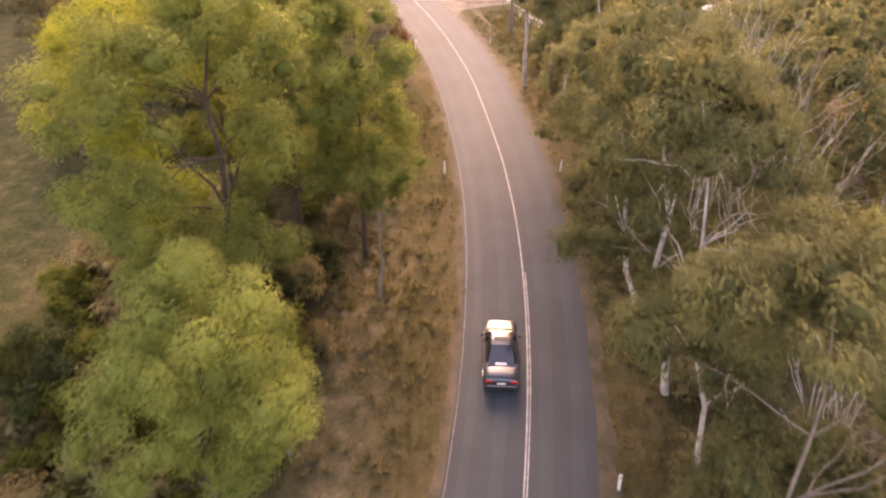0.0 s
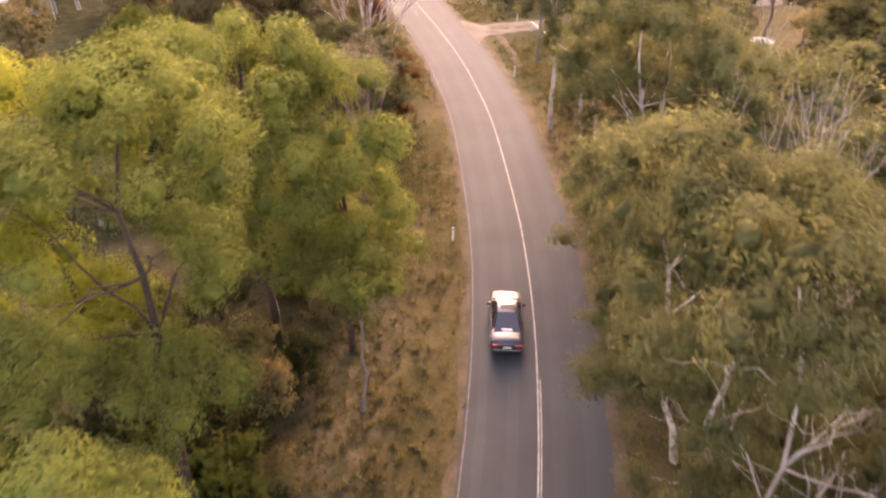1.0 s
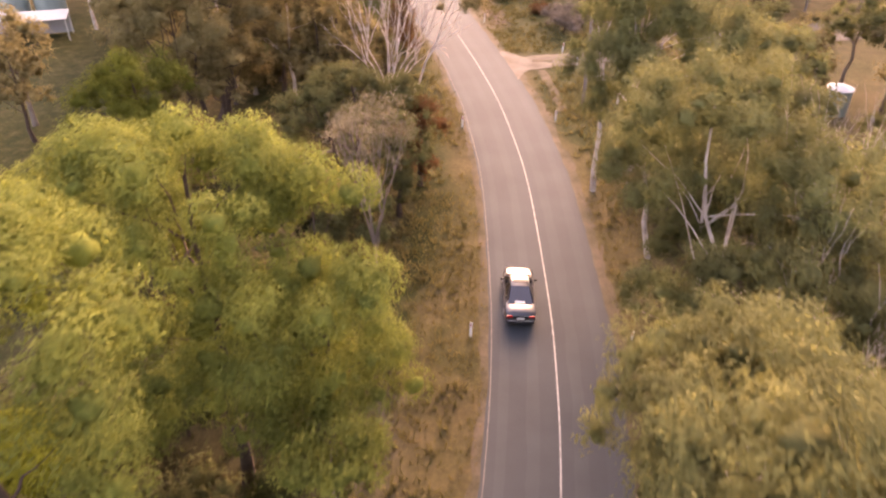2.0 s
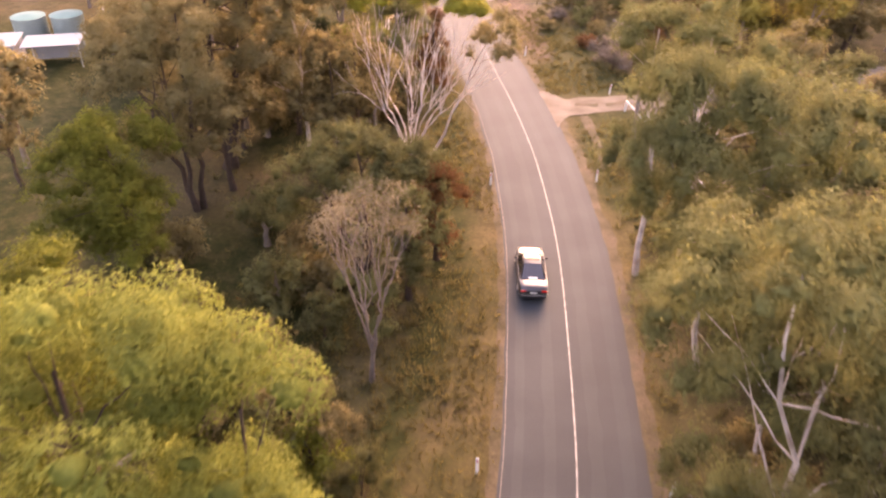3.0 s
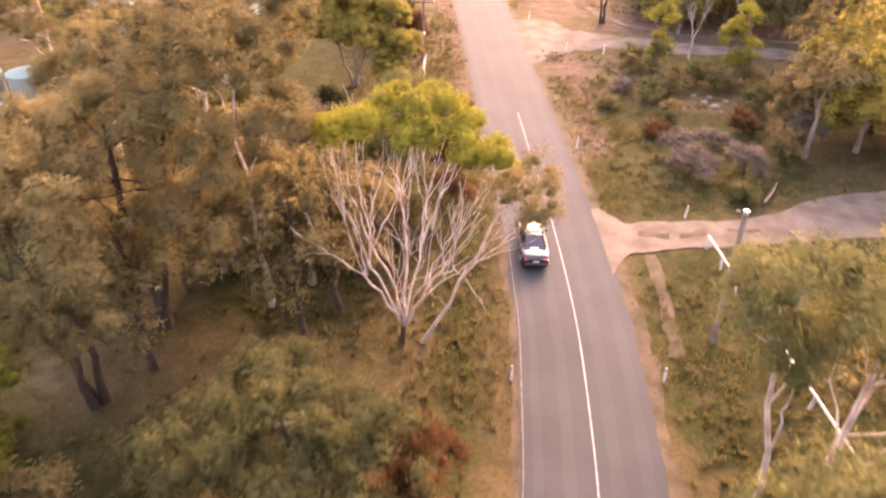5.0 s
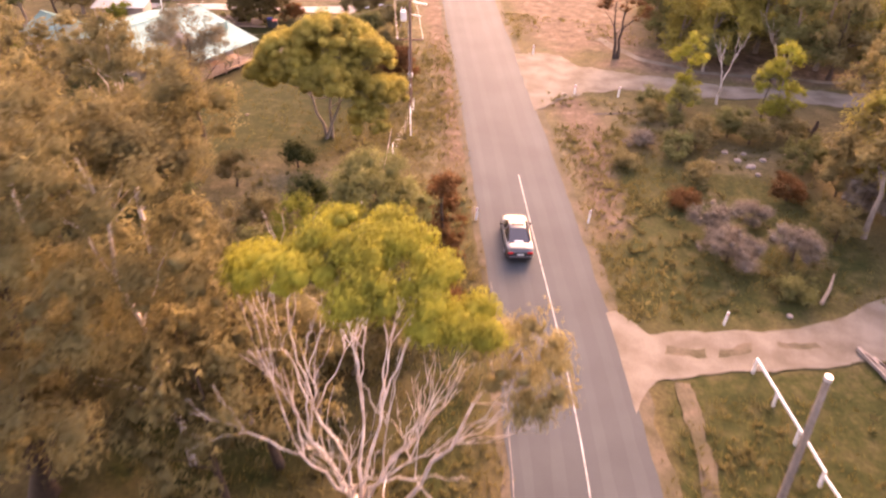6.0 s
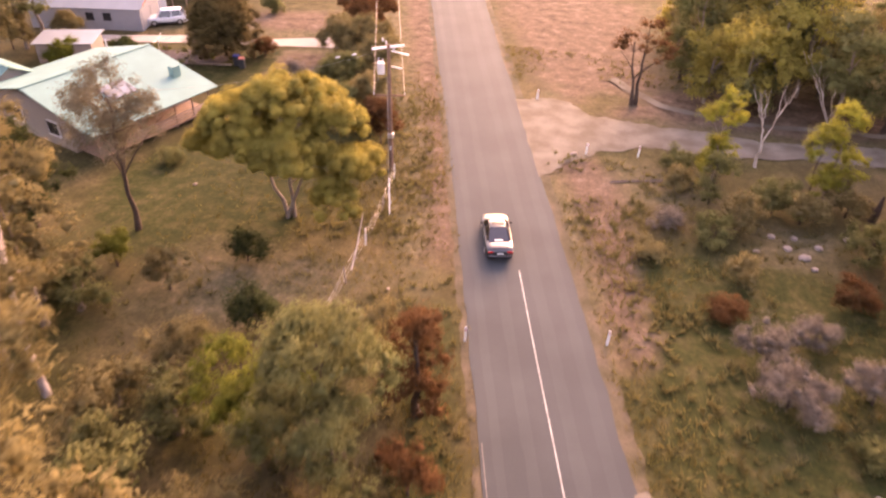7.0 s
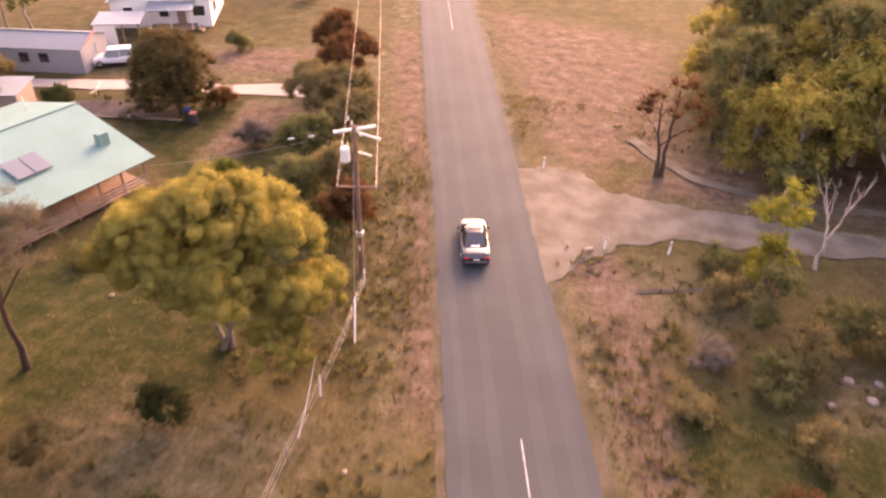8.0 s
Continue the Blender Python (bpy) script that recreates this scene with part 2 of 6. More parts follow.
M_TYRE = material("tyre_rubber", (0.02, 0.02, 0.02), 0.9, var=0.2, fine=40, bump=0.2)
M_RIM = material("alloy_rim", (0.5, 0.5, 0.5), 0.35, metal=0.9, var=0.06, bump=0.0)
M_GLASS = glass("dark_tinted_glass", (0.012, 0.013, 0.017))
M_PANE = glass("dark_window_pane", (0.02, 0.022, 0.026), 0.1)
M_SOLAR = glass("solar_collector_glass", (0.10, 0.115, 0.12), 0.15)
M_SUNROOF = material("matt_sunroof_glass", (0.012, 0.012, 0.014), 0.45, var=0.05, bump=0.0, spec=0.15)
M_TAIL = material("red_tail_lamp", (0.50, 0.012, 0.01), 0.2, var=0.05, bump=0.0, spec=0.6)
M_HEAD = material("clear_head_lamp", (0.6, 0.6, 0.6), 0.1, metal=0.5, var=0.05, bump=0.0)
M_PLATE = material("number_plate", (0.7, 0.7, 0.66), 0.5, var=0.04, bump=0.0)


# ---- mesh helpers ----
def part(name, bm, mat, parent=None, label=""):
    me = bpy.data.meshes.new(name)
    bm.to_mesh(me)
    bm.free()
    me.materials.append(mat)
    ob = new(name, me)
    ob.parent = parent
    if label:
        ob["label"] = label
    return ob


def from_arrays(name, verts, faces, mat, parent=None, label="", smooth=False):
    """verts (n, 3) and quads or triangles (k, 3 or 4) as one mesh object."""
    me = bpy.data.meshes.new(name)
    v, f = np.asarray(verts, np.float32), np.asarray(faces, np.int32)
    k = f.shape[1]
    me.vertices.add(len(v)), me.loops.add(f.size), me.polygons.add(len(f))
    me.vertices.foreach_set("co", v.ravel())
    me.loops.foreach_set("vertex_index", f.ravel())
    me.polygons.foreach_set("loop_start", np.arange(0, f.size, k, dtype=np.int32))
    if smooth:
        me.polygons.foreach_set("use_smooth", np.ones(len(f), bool))
    me.update(calc_edges=True)
    me.materials.append(mat)
    ob = new(name, me)
    ob.parent = parent
    if label:
        ob["label"] = label
    return ob


def thing(name, x, y, z=0.0, rz=0.0, label="", category="", group="", kind=""):
    ob = new(name)
    ob.empty_display_size = 0.3
    ob.matrix_basis = pose(x, y, z, 0, 0, rz)
    return tagged(ob, label, category, group, kind)


def box(bm, x, y, z, sx, sy, sz, bevel=0.0, m=None):
    """A box by its centre and full sizes, with worn edges."""
    mat = Matrix.Translation((x, y, z)) @ Matrix.Diagonal((sx, sy, sz, 1))
    r = bmesh.ops.create_cube(bm, size=1, matrix=(m @ mat) if m else mat)
    if bevel:
        edges = list({e for v in r["verts"] for e in v.link_edges})
        bmesh.ops.bevel(bm, geom=edges, offset=bevel, segments=2, affect="EDGES", profile=0.5)
    return bm


def box_part(name, x, y, z, sx, sy, sz, mat, parent=None, bevel=0.01, label="", rot=(0, 0, 0)):
    bm = bmesh.new()
    box(bm, 0, 0, 0, sx, sy, sz, bevel)
    ob = part(name, bm, mat, parent, label)
    ob.matrix_basis = pose(x, y, z, *rot)
    return ob


def cyl(bm, p, q, r1, r2, seg=10):
    """A tapered rod from p to q."""
    p, q = Vector(p), Vector(q)
    d = q - p
    m = Matrix.Translation((p + q) / 2) @ d.to_track_quat("Z", "Y").to_matrix().to_4x4()
    bmesh.ops.create_cone(bm, cap_ends=True, segments=seg, radius1=r1, radius2=r2, depth=d.length, matrix=m)
    return bm


def tube(points, radii, seg=7):
    """Rings along a bent line: verts and quads."""
    pts = [Vector(p) for p in points]
    vs, fs = [], []
    for i, p in enumerate(pts):
        d = (pts[min(i + 1, len(pts) - 1)] - pts[max(i - 1, 0)]).normalized()
        a = d.cross(Vector((0.31, 0.95, 0.05))).normalized()
        b = d.cross(a)
        for k in range(seg):
            t = 2 * math.pi * k / seg
            vs.append(tuple(p + radii[i] * (math.cos(t) * a + math.sin(t) * b)))
    for i in range(len(pts) - 1):
        for k in range(seg):
            fs.append((i * seg + k, i * seg + (k + 1) % seg, (i + 1) * seg + (k + 1) % seg, (i + 1) * seg + k))
    return vs, fs


def tubes_part(name, lines, mat, parent=None, seg=7, label=""):
    vs, fs = [], []
    for pts, radii in lines:
        v, f = tube(pts, radii, seg)
        fs += [tuple(i + len(vs) for i in q) for q in f]
        vs += v
    return from_arrays(name, vs, fs, mat, parent, label, smooth=True)


# ---- the road's line ----
LINE = [(-60, -9.6), (-20, -3.0), (0, 0.6), (10, 2.4), (20, 3.85), (26, 4.5), (32, 4.88), (38, 5.02), (43, 4.95), (50, 4.55), (55, 4.0), (60, 3.4), (65, 2.75),
        (70, 1.9), (76, 0.55), (80, -0.4), (84, -1.55), (90, -3.45), (95, -5.2), (100, -7.0), (106, -9.1), (110, -10.5), (115, -12.35), (125, -16.0), (145, -23.4), (170, -32.6), (260, -65.7)]
LY, LX = np.array([p[0] for p in LINE], float), np.array([p[1] for p in LINE], float)
ROAD_Y = np.arange(-60, 260.1, 1.0)
_x = np.interp(ROAD_Y, LY, LX)
for _ in range(6):
    _x[1:-1] = 0.25 * _x[:-2] + 0.5 * _x[1:-1] + 0.25 * _x[2:]
ROAD_X = _x


def road_x(y):
    return float(np.interp(y, ROAD_Y, ROAD_X))


def road_dir(y):
    d = Vector((road_x(y + 1) - road_x(y - 1), 2.0, 0))
    return d.normalized()


def strip(name, offsets, zs, mat, y0, y1, parent=None, step=1.0, wobble=(0, 0), label=""):
    """A strip along the road between sideways offsets, with uneven outer edges."""
    ys = np.arange(y0, y1 + 1e-6, step)
    vs, fs, n = [], [], len(offsets)
    for i, y in enumerate(ys):
        d = road_dir(y)
        right = Vector((d.y, -d.x, 0))
        for k, (o, z) in enumerate(zip(offsets, zs)):
            w = wobble[0] if k == 0 else wobble[1] if k == n - 1 else 0
            o2 = o + w * (noise.noise((y * 0.7, o, 3.1)) + 0.6 * noise.noise((y * 0.17, o, 9.1)))
            p = Vector((road_x(y), y, 0)) + right * o2
            vs.append((p.x, p.y, z))
        if i:
            for k in range(n - 1):
                a = (i - 1) * n + k
                fs.append((a, a + 1, a + 1 + n, a + n))
    return from_arrays(name, vs, fs, mat, parent, label)


def sheet(name, outline, z, mat, label="", kind="structure", wob=0.25, category=""):
    """A thin ground patch with an uneven edge from a few corner points."""
    pts = []
    for i, p in enumerate(outline):
        q = outline[(i + 1) % len(outline)]
        n = max(2, int(math.dist(p, q) / 0.4))
        for k in range(n):
            t = k / n
            x, y = p[0] + (q[0] - p[0]) * t, p[1] + (q[1] - p[1]) * t
            pts.append((x + wob * (noise.noise((x * 0.5, y * 0.5, 1.7)) + 0.5 * noise.noise((x * 2.1, y * 2.1, 1.7))), y + wob * (noise.noise((x * 0.5, y * 0.5, 7.7)) + 0.5 * noise.noise((x * 2.1, y * 2.1, 7.7))), z))
    n = len(pts)
    flat, _, tris = delaunay_2d_cdt([Vector(p[:2]) for p in pts], [], [list(range(n))], 1, 1e-4)[:3]
    bm = bmesh.new()
    made = [bm.verts.new((p.x, p.y, z)) for p in flat]
    for f in tris:
        bm.faces.new([made[k] for k in f])
    bm.normal_update()
    bmesh.ops.reverse_faces(bm, faces=[f for f in bm.faces if f.normal.z < 0])
    return tagged(part(name, bm, mat), label, category, "", kind)


# ---- ground ----
GRASS_AREAS = [  # lawn and rough green verges: outline, softness in metres
    ([(-24.5, 119), (-26, 106), (-34, 103), (-42, 106), (-43.2, 112), (-40, 124.5), (-44, 128), (-50, 132), (-60, 134), (-46, 140.4), (-39, 142), (-29, 141), (-25, 131)], 2.0),
    ([(1.9, 90.3), (5.6, 91.4), (8.6, 92.2), (14, 94.6), (22, 97.5), (22, 74), (9, 72), (5.6, 73), (4.2, 78), (2.6, 84.5)], 1.2),
    ([(-0.6, 94.6), (1.2, 93.6), (4.2, 94.6), (9.0, 96.4), (11.7, 98.6), (15.4, 102.4), (14, 112), (9, 115), (2, 116), (-4.6, 114), (-4.0, 110.5), (-2.2, 102)], 2.5),
    ([(-3.6, 46), (-2.6, 60), (-5.0, 76), (-8, 88), (-13, 104), (-15.5, 104), (-11, 88), (-8.2, 76), (-5.6, 62), (-6, 48)], 1.5),
    ([(-110, 56), (-27, 56), (-33, 100), (-110, 104)], 5.0), ([(-27, 47), (-9, 47), (-8, 58), (-13, 66), (-27, 65)], 3.0), ([(-23, 74), (-14, 76), (-15, 84), (-24, 84)], 2.5), ([(-110, 20), (-24, 24), (-24, 58), (-110, 60)], 5.0)]
BARE_AREAS = [  # dusty soil
    ([(15, 17), (27, 15), (27, 31), (18, 28)], 2.5),
    ([(-26, 139.5), (-22, 128), (-19.2, 121), (-16.8, 112.5), (-14.6, 104), (-17.0, 106), (-20.2, 113), (-23.6, 121), (-27, 130), (-31, 142), (-39, 168), (-54, 207), (-48, 208), (-35, 172)], 1.6),
    ([(-12.4, 118.5), (-8.6, 110), (-5.0, 101), (-3.4, 97), (-3.0, 103), (-5.0, 112), (-7.0, 119), (-9.2, 124.5)], 1.2),
    ([(-33, 147.6), (-40.4, 145.8), (-46.4, 143.1), (-54, 141.8), (-60, 140.5), (-62, 146), (-66, 151), (-58, 152), (-48, 154), (-38, 158), (-33, 156)], 1.2),
    ([(-31, 143.2), (-39, 142.4), (-43.6, 140.6), (-42, 137), (-41.5, 128), (-39.4, 128.4), (-38.2, 135.2), (-36.6, 138.6)], 1.0),
    ([(-3.0, 16), (-6.8, 18), (-6.2, 27), (-7.4, 36), (-5, 45), (-2.6, 46), (-2.0, 36), (-2.6, 28)], 2.0),
    ([(-25.4, 67.4), (-28.6, 66.6), (-28.4, 70), (-25.6, 70.4)], 1.0), ([(-33, 98), (-18, 99), (-18.6, 107), (-31, 106)], 2.5),
    # first outline: bare dirt drawn together with a pale streak of lens flare
    ([(-11.6, 136.6), (-10.8, 142), (-8.4, 155), (-4.6, 172), (-7.8, 172), (-12.2, 156), (-14, 143), (-15.0, 137.4)], 1.2), ([(4, 115), (9, 115), (10, 120), (5, 120)], 2.0), ([(-8, 121), (-3, 120), (2, 122), (0, 127), (-6, 126)], 2.5), ([(-6, 134), (12, 135), (24, 140), (12, 150), (-6, 146)], 4.0)]
FLARE_EARTH_AREAS = [  # reddish trodden soil; its verge pink is lens flare put into the colour
    ([(-30, 176), (-8, 172), (-3, 142), (-12, 137), (-16, 141), (-23, 158)], 4.0), ([(-8, 134.6), (10, 135.4), (24, 140), (10, 146), (-4, 143)], 3.0),
    ([(-24, 131), (-20.5, 121), (-16, 108), (-13.6, 108), (-17, 119), (-21, 130), (-26, 143), (-34, 164), (-38, 164), (-30, 144)], 1.8),
    ([(-10.5, 124), (-6, 112), (-3, 102), (-1, 103), (-3, 113), (-5, 122), (-8, 127)], 1.6), ([(-36, 148), (-47, 146), (-56, 147), (-52, 152), (-40, 156)], 2.0), ([(-37, 141), (-43, 140), (-41, 130), (-38, 129)], 1.6)]


def area_weight(x, y, outline, soft):
    """1 well inside the outline, 0 well outside, 0.5 on it."""
    inside, near = np.zeros(len(x), bool), np.full(len(x), 1e9)
    for (ax, ay), (bx, by) in zip(outline, outline[1:] + outline[:1]):
        if ay != by:
            inside ^= ((ay > y) != (by > y)) & (x < (bx - ax) * (y - ay) / (by - ay) + ax)
        t = np.clip(((x - ax) * (bx - ax) + (y - ay) * (by - ay)) / ((bx - ax) ** 2 + (by - ay) ** 2 + 1e-9), 0, 1)
        near = np.minimum(near, np.hypot(x - ax - t * (bx - ax), y - ay - t * (by - ay)))
    return np.clip(0.5 + np.where(inside, near, -near) / (2 * soft), 0, 1)


def build_ground():
    fine_x, fine_y = np.arange(-82, 60.1, 1.0), np.arange(-10, 205.1, 1.0)
    xs = np.concatenate([[-2500, -900, -400, -220, -140, -100], fine_x, [75, 100, 140, 220, 400, 900, 2500]])
    ys = np.concatenate([[-2500, -900, -300, -120, -50, -25], fine_y, [225, 260, 320, 450, 900, 2500]])
    vs = []
    for y in ys:
        for x in xs:
            away = abs(x - float(np.interp(y, ROAD_Y, ROAD_X)))
            k = min(1.0, max(0.0, (away - 5.0) / 8.0))
            z = -0.06 + k * (0.16 * noise.noise((x * 0.06, y * 0.06, 0.3)) + 0.05 * noise.noise((x * 0.45, y * 0.45, 4.0)) - 0.03)
            if x < -30 and y > 98 or y > 85 and x > 0:
                z = -0.05 + 0.3 * (z + 0.06)
            vs.append((x, y, z))
    n = len(xs)
    fs = [(j * n + i, j * n + i + 1, (j + 1) * n + i + 1, (j + 1) * n + i) for j in range(len(ys) - 1) for i in range(n - 1)]
    ground = from_arrays("ground", vs, fs, M_GROUND, smooth=True)
    gx, gy = np.array([v[0] for v in vs]), np.array([v[1] for v in vs])
    for name, areas in (("grass_cover", GRASS_AREAS), ("bare_cover", BARE_AREAS), ("flare_earth_cover", FLARE_EARTH_AREAS)):
        w = np.max([area_weight(gx, gy, o, soft) for o, soft in areas], axis=0)
        ground.data.attributes.new(name, "FLOAT", "POINT").data.foreach_set("value", w.astype(np.float32))
    return tagged(ground, "dry brown and olive paddock grass with bare soil", "ground", "", "structure")


def build_road():
    tagged(strip("shoulder", [-4.05, -3.3, 3.0, 4.05], [-0.035, 0.0, 0.0, -0.035], M_SHOULDER, -60, 260, wobble=(0.35, 0.45)), "pale gravel shoulder along both road edges", "shoulder", "", "structure")
    road = tagged(strip("road", [-3.6, -1.8, -0.05, 1.7, 3.3], [0.015, 0.04, 0.06, 0.04, 0.015], M_ASPHALT, -60, 260, wobble=(0.14, 0.14)), "worn grey asphalt country road bending to one side", "road", "", "structure")
    for o in (-2.65, -1.2, 0.95, 2.4):
        z = 0.066 - abs(o) * 0.0135
        strip("wheel_track", [o - 0.34, o + 0.34], [z, z], M_WORN, -60, 260, road, wobble=(0.14, 0.14))
    strip("centre_line", [-0.042, 0.042], [0.072, 0.072], M_PAINT_LINE, 12, 109, road, label="worn white centre line")
    strip("barrier_line", [0.105, 0.165], [0.071, 0.071], M_PAINT_LINE, -40, 36, road, label="second white barrier line")
    strip("centre_line", [-0.042, 0.042], [0.072, 0.072], M_PAINT_LINE, -40, 12, road)
    for y0 in (166, 186, 206):
        strip("centre_dash", [-0.042, 0.042], [0.072, 0.072], M_PAINT_LINE, y0, y0 + 11, road)
    # thin strip for the pale gravel edge beside the asphalt
    strip("edge_line", [-3.47, -3.42], [0.024, 0.024], M_EDGE, 8, 96, road, wobble=(0.03, 0.03), label="faint pale edge line along the verge")
    return road


def build_patches():
    # dirt track that leaves the road at the first corner
    sheet("dirt_track", [(-0.9, 94.4), (-2.3, 93.6), (-0.6, 88.5), (0.4, 84.6), (1.2, 87.9), (1.7, 89.3), (3.2, 90.1), (5.7, 91.2), (8.7, 92.3), (14, 94.9), (26, 100), (44, 107), (44, 113), (26, 107), (15.5, 101.6), (11.7, 98.0), (9.0, 95.9), (4.2, 94.2), (1.1, 93.0)], 0.018, M_DIRT, "pale dirt track joining the asphalt road", category="dirt track")
    for p in [[(2.0, 91.3), (3.0, 91.5), (4.1, 92.1), (4.0, 92.7), (2.9, 92.2), (2.0, 91.9)], [(4.8, 92.4), (6.8, 93.3), (6.7, 93.9), (4.8, 93.0)], [(8.0, 94.0), (10.4, 95.0), (10.3, 95.4), (8.0, 94.5)]]:
        sheet("muddy_rut", p, 0.03, M_SHOULDER, "dark muddy rut in the dirt track", wob=0.45, category="rut")
    sheet("bare_strip", [(2.5, 89.6), (3.4, 89.8), (4.4, 86.6), (5.0, 83.6), (5.6, 80), (4.9, 79.6), (4.2, 83.2), (3.5, 86.4)], 0.012, M_SHOULDER, "bare worn strip in the verge grass", wob=0.35, category="soil")
    # gravel side road at the second corner
    sheet("gravel_road", [(-11.6, 121), (-9.9, 124.5), (-8.5, 126.0), (-6.5, 127.9), (-3.8, 129), (-0.6, 129.6), (3.4, 130.3), (9.2, 131.2), (30, 134), (60, 139), (60, 143), (30, 138), (9.7, 134.3), (2.8, 133.6), (-4.9, 134.0), (-8.6, 134.4), (-11.6, 136.4), (-14.6, 137), (-17.4, 134)], 0.017, M_DIRT, "pale gravel side road fanning out at the corner", wob=0.7, category="gravel road")
    sheet("dirt_path", [(-8.2, 144.4), (-6.0, 141.8), (-3.2, 139.4), (-0.6, 138.3), (3.0, 137.2), (9.0, 137.9), (24, 140.2), (24, 139.3), (9.0, 137.0), (3.0, 136.4), (-0.8, 137.3), (-3.8, 138.5), (-6.8, 141.2), (-9.0, 143.8)], -0.012, M_DIRT, "narrow pale footpath beside the gravel road", wob=0.3, category="path")
    sheet("ditch", [(-6.2, 122.6), (-4.4, 123.5), (-2.4, 124.2), (-0.4, 124.6), (-0.4, 124.3), (-2.4, 123.8), (-4.4, 123.1), (-6.0, 122.3)], 0.012, M_BED, "dark narrow ditch in the verge grass", wob=0.15, category="ditch")
    # drive to the houses
    sheet("driveway", [(-33.6, 143.3), (-36, 143.0), (-39, 142.6), (-45.3, 141.1), (-52.6, 139.2), (-61.5, 136.7), (-70, 134.5), (-70, 136.6), (-62.5, 138.6), (-54, 141.5), (-46.4, 142.9), (-40.4, 145.6), (-36, 146.5), (-33.8, 146.8)], 0.016, M_PATH, "pale concrete drive to the houses", wob=0.15, category="driveway")
    sheet("garden_bed", [(-47.5, 134), (-56.5, 131.4), (-58, 134.6), (-53, 137), (-47, 137.6)], 0.022, M_BED, "dark mulched garden bed with low plants", category="garden bed")


# ---- trees ----
def unit_ball(n):
    """A ball of six patches of n x n quads that share their corners."""
    at, vs, fs = {}, [], []
    def corner(p):
        key = tuple(round(c * n) for c in p)
        if key not in at:
            at[key] = len(vs)
            q = np.array(p) * np.sqrt(np.maximum(0.0, 1 - (np.roll(p, 1) ** 2 + np.roll(p, 2) ** 2) / 2 + np.roll(p, 1) ** 2 * np.roll(p, 2) ** 2 / 3))
            vs.append(q)
        return at[key]
    for ax in range(3):
        for sign in (-1, 1):
            for i in range(n):
                for j in range(n):
                    quad = []
                    for di, dj in ((0, 0), (1, 0), (1, 1), (0, 1)):
                        p = np.zeros(3)
                        p[ax], p[(ax + 1) % 3], p[(ax + 2) % 3] = sign, -1 + 2 * (i + di) / n, -1 + 2 * (j + dj) / n
                        quad.append(corner(p))
                    fs.append(quad if sign > 0 else quad[::-1])
    return np.array(vs), np.array(fs)


BALL_V, BALL_F = unit_ball(2)
BALL_F = np.concatenate([BALL_F[:, [0, 1, 2]], BALL_F[:, [0, 2, 3]]])


def dirs(rng, n, up=0.0):
    d = rng.normal(size=(n, 3))
    d[:, 2] += up
    return d / np.linalg.norm(d, axis=1, keepdims=True)


def leaf_cloud(rng, centres, radii, per, size, droop=0.35, slim=0.42, core=0.5, tight=False):
    """Feathery clumps: tufts of small leaves that point out from each clump, over a dim inner mass."""
    vs, fs, n0, spread = [], [], 0, 0.5 if tight else 0.30
    for c, r in zip(centres, radii):
        n = max(12, int(per * r * r))
        k = max(5, int(9 * r + 3))
        tufts = dirs(rng, k, 0.45)
        reach = rng.uniform(0.92, 1.06, k) if tight else rng.uniform(0.8, 1.25, k)
        pick = rng.integers(k, size=n)
        d = tufts[pick] + rng.normal(size=(n, 3)) * spread
        d /= np.linalg.norm(d, axis=1, keepdims=True)
        u = rng.uniform(0.16, 1.0, (n, 1)) ** (0.3 if tight else 0.6) * reach[pick][:, None]
        base = c + d * np.array([1.0, 1.0, 0.85]) * (r * u)
        nm = d + rng.normal(size=(n, 3)) * 0.2
        nm[:, 2] += 0.2
        nm /= np.linalg.norm(nm, axis=1, keepdims=True)
        ax = rng.normal(size=(n, 3)) * 0.55 + tufts[pick] * 0.7
        ax[:, 2] += 0.25 - droop * 1.9
        ax -= nm * (ax * nm).sum(1, keepdims=True) * 0.7
        ax /= np.linalg.norm(ax, axis=1, keepdims=True) + 1e-9
        wd = np.cross(nm, ax)
        wd /= np.linalg.norm(wd, axis=1, keepdims=True) + 1e-9
        ln = size * rng.uniform(0.6, 1.4, (n, 1))
        w = ln * slim * 0.5
        blade = np.stack([base + wd * w, base + ax * ln, base - wd * w], 1).reshape(-1, 3)
        vs.append(blade)
        fs.append(n0 + np.arange(3 * n).reshape(n, 3))
        n0 += 3 * n
        if core:
            shape = BALL_V * (1 + (0.16 if tight else 0.3) * rng.normal(size=(len(BALL_V), 1)).clip(-1.5, 1.5)) * np.array([1, 1, 0.8])
            vs.append(c - np.array([0, 0, 0.1 * r]) + shape * (r * core))
            fs.append(n0 + BALL_F)
            n0 += len(BALL_V)
    return np.concatenate(vs), np.concatenate(fs)


def bend(rng, p, q, n=5, sag=0.0, wob=0.06):
    """Points on an uneven line from p to q."""
    p, q = np.array(p, float), np.array(q, float)
    ln = np.linalg.norm(q - p)
    out = []
    for i in range(n + 1):
        t = i / n
        m = p + (q - p) * t
        if 0 < i < n:
            m = m + rng.normal(size=3) * ln * wob * (1 - abs(2 * t - 1) * 0.5)
        m[2] += sag * ln * math.sin(math.pi * t)
        out.append(tuple(m))
    return out


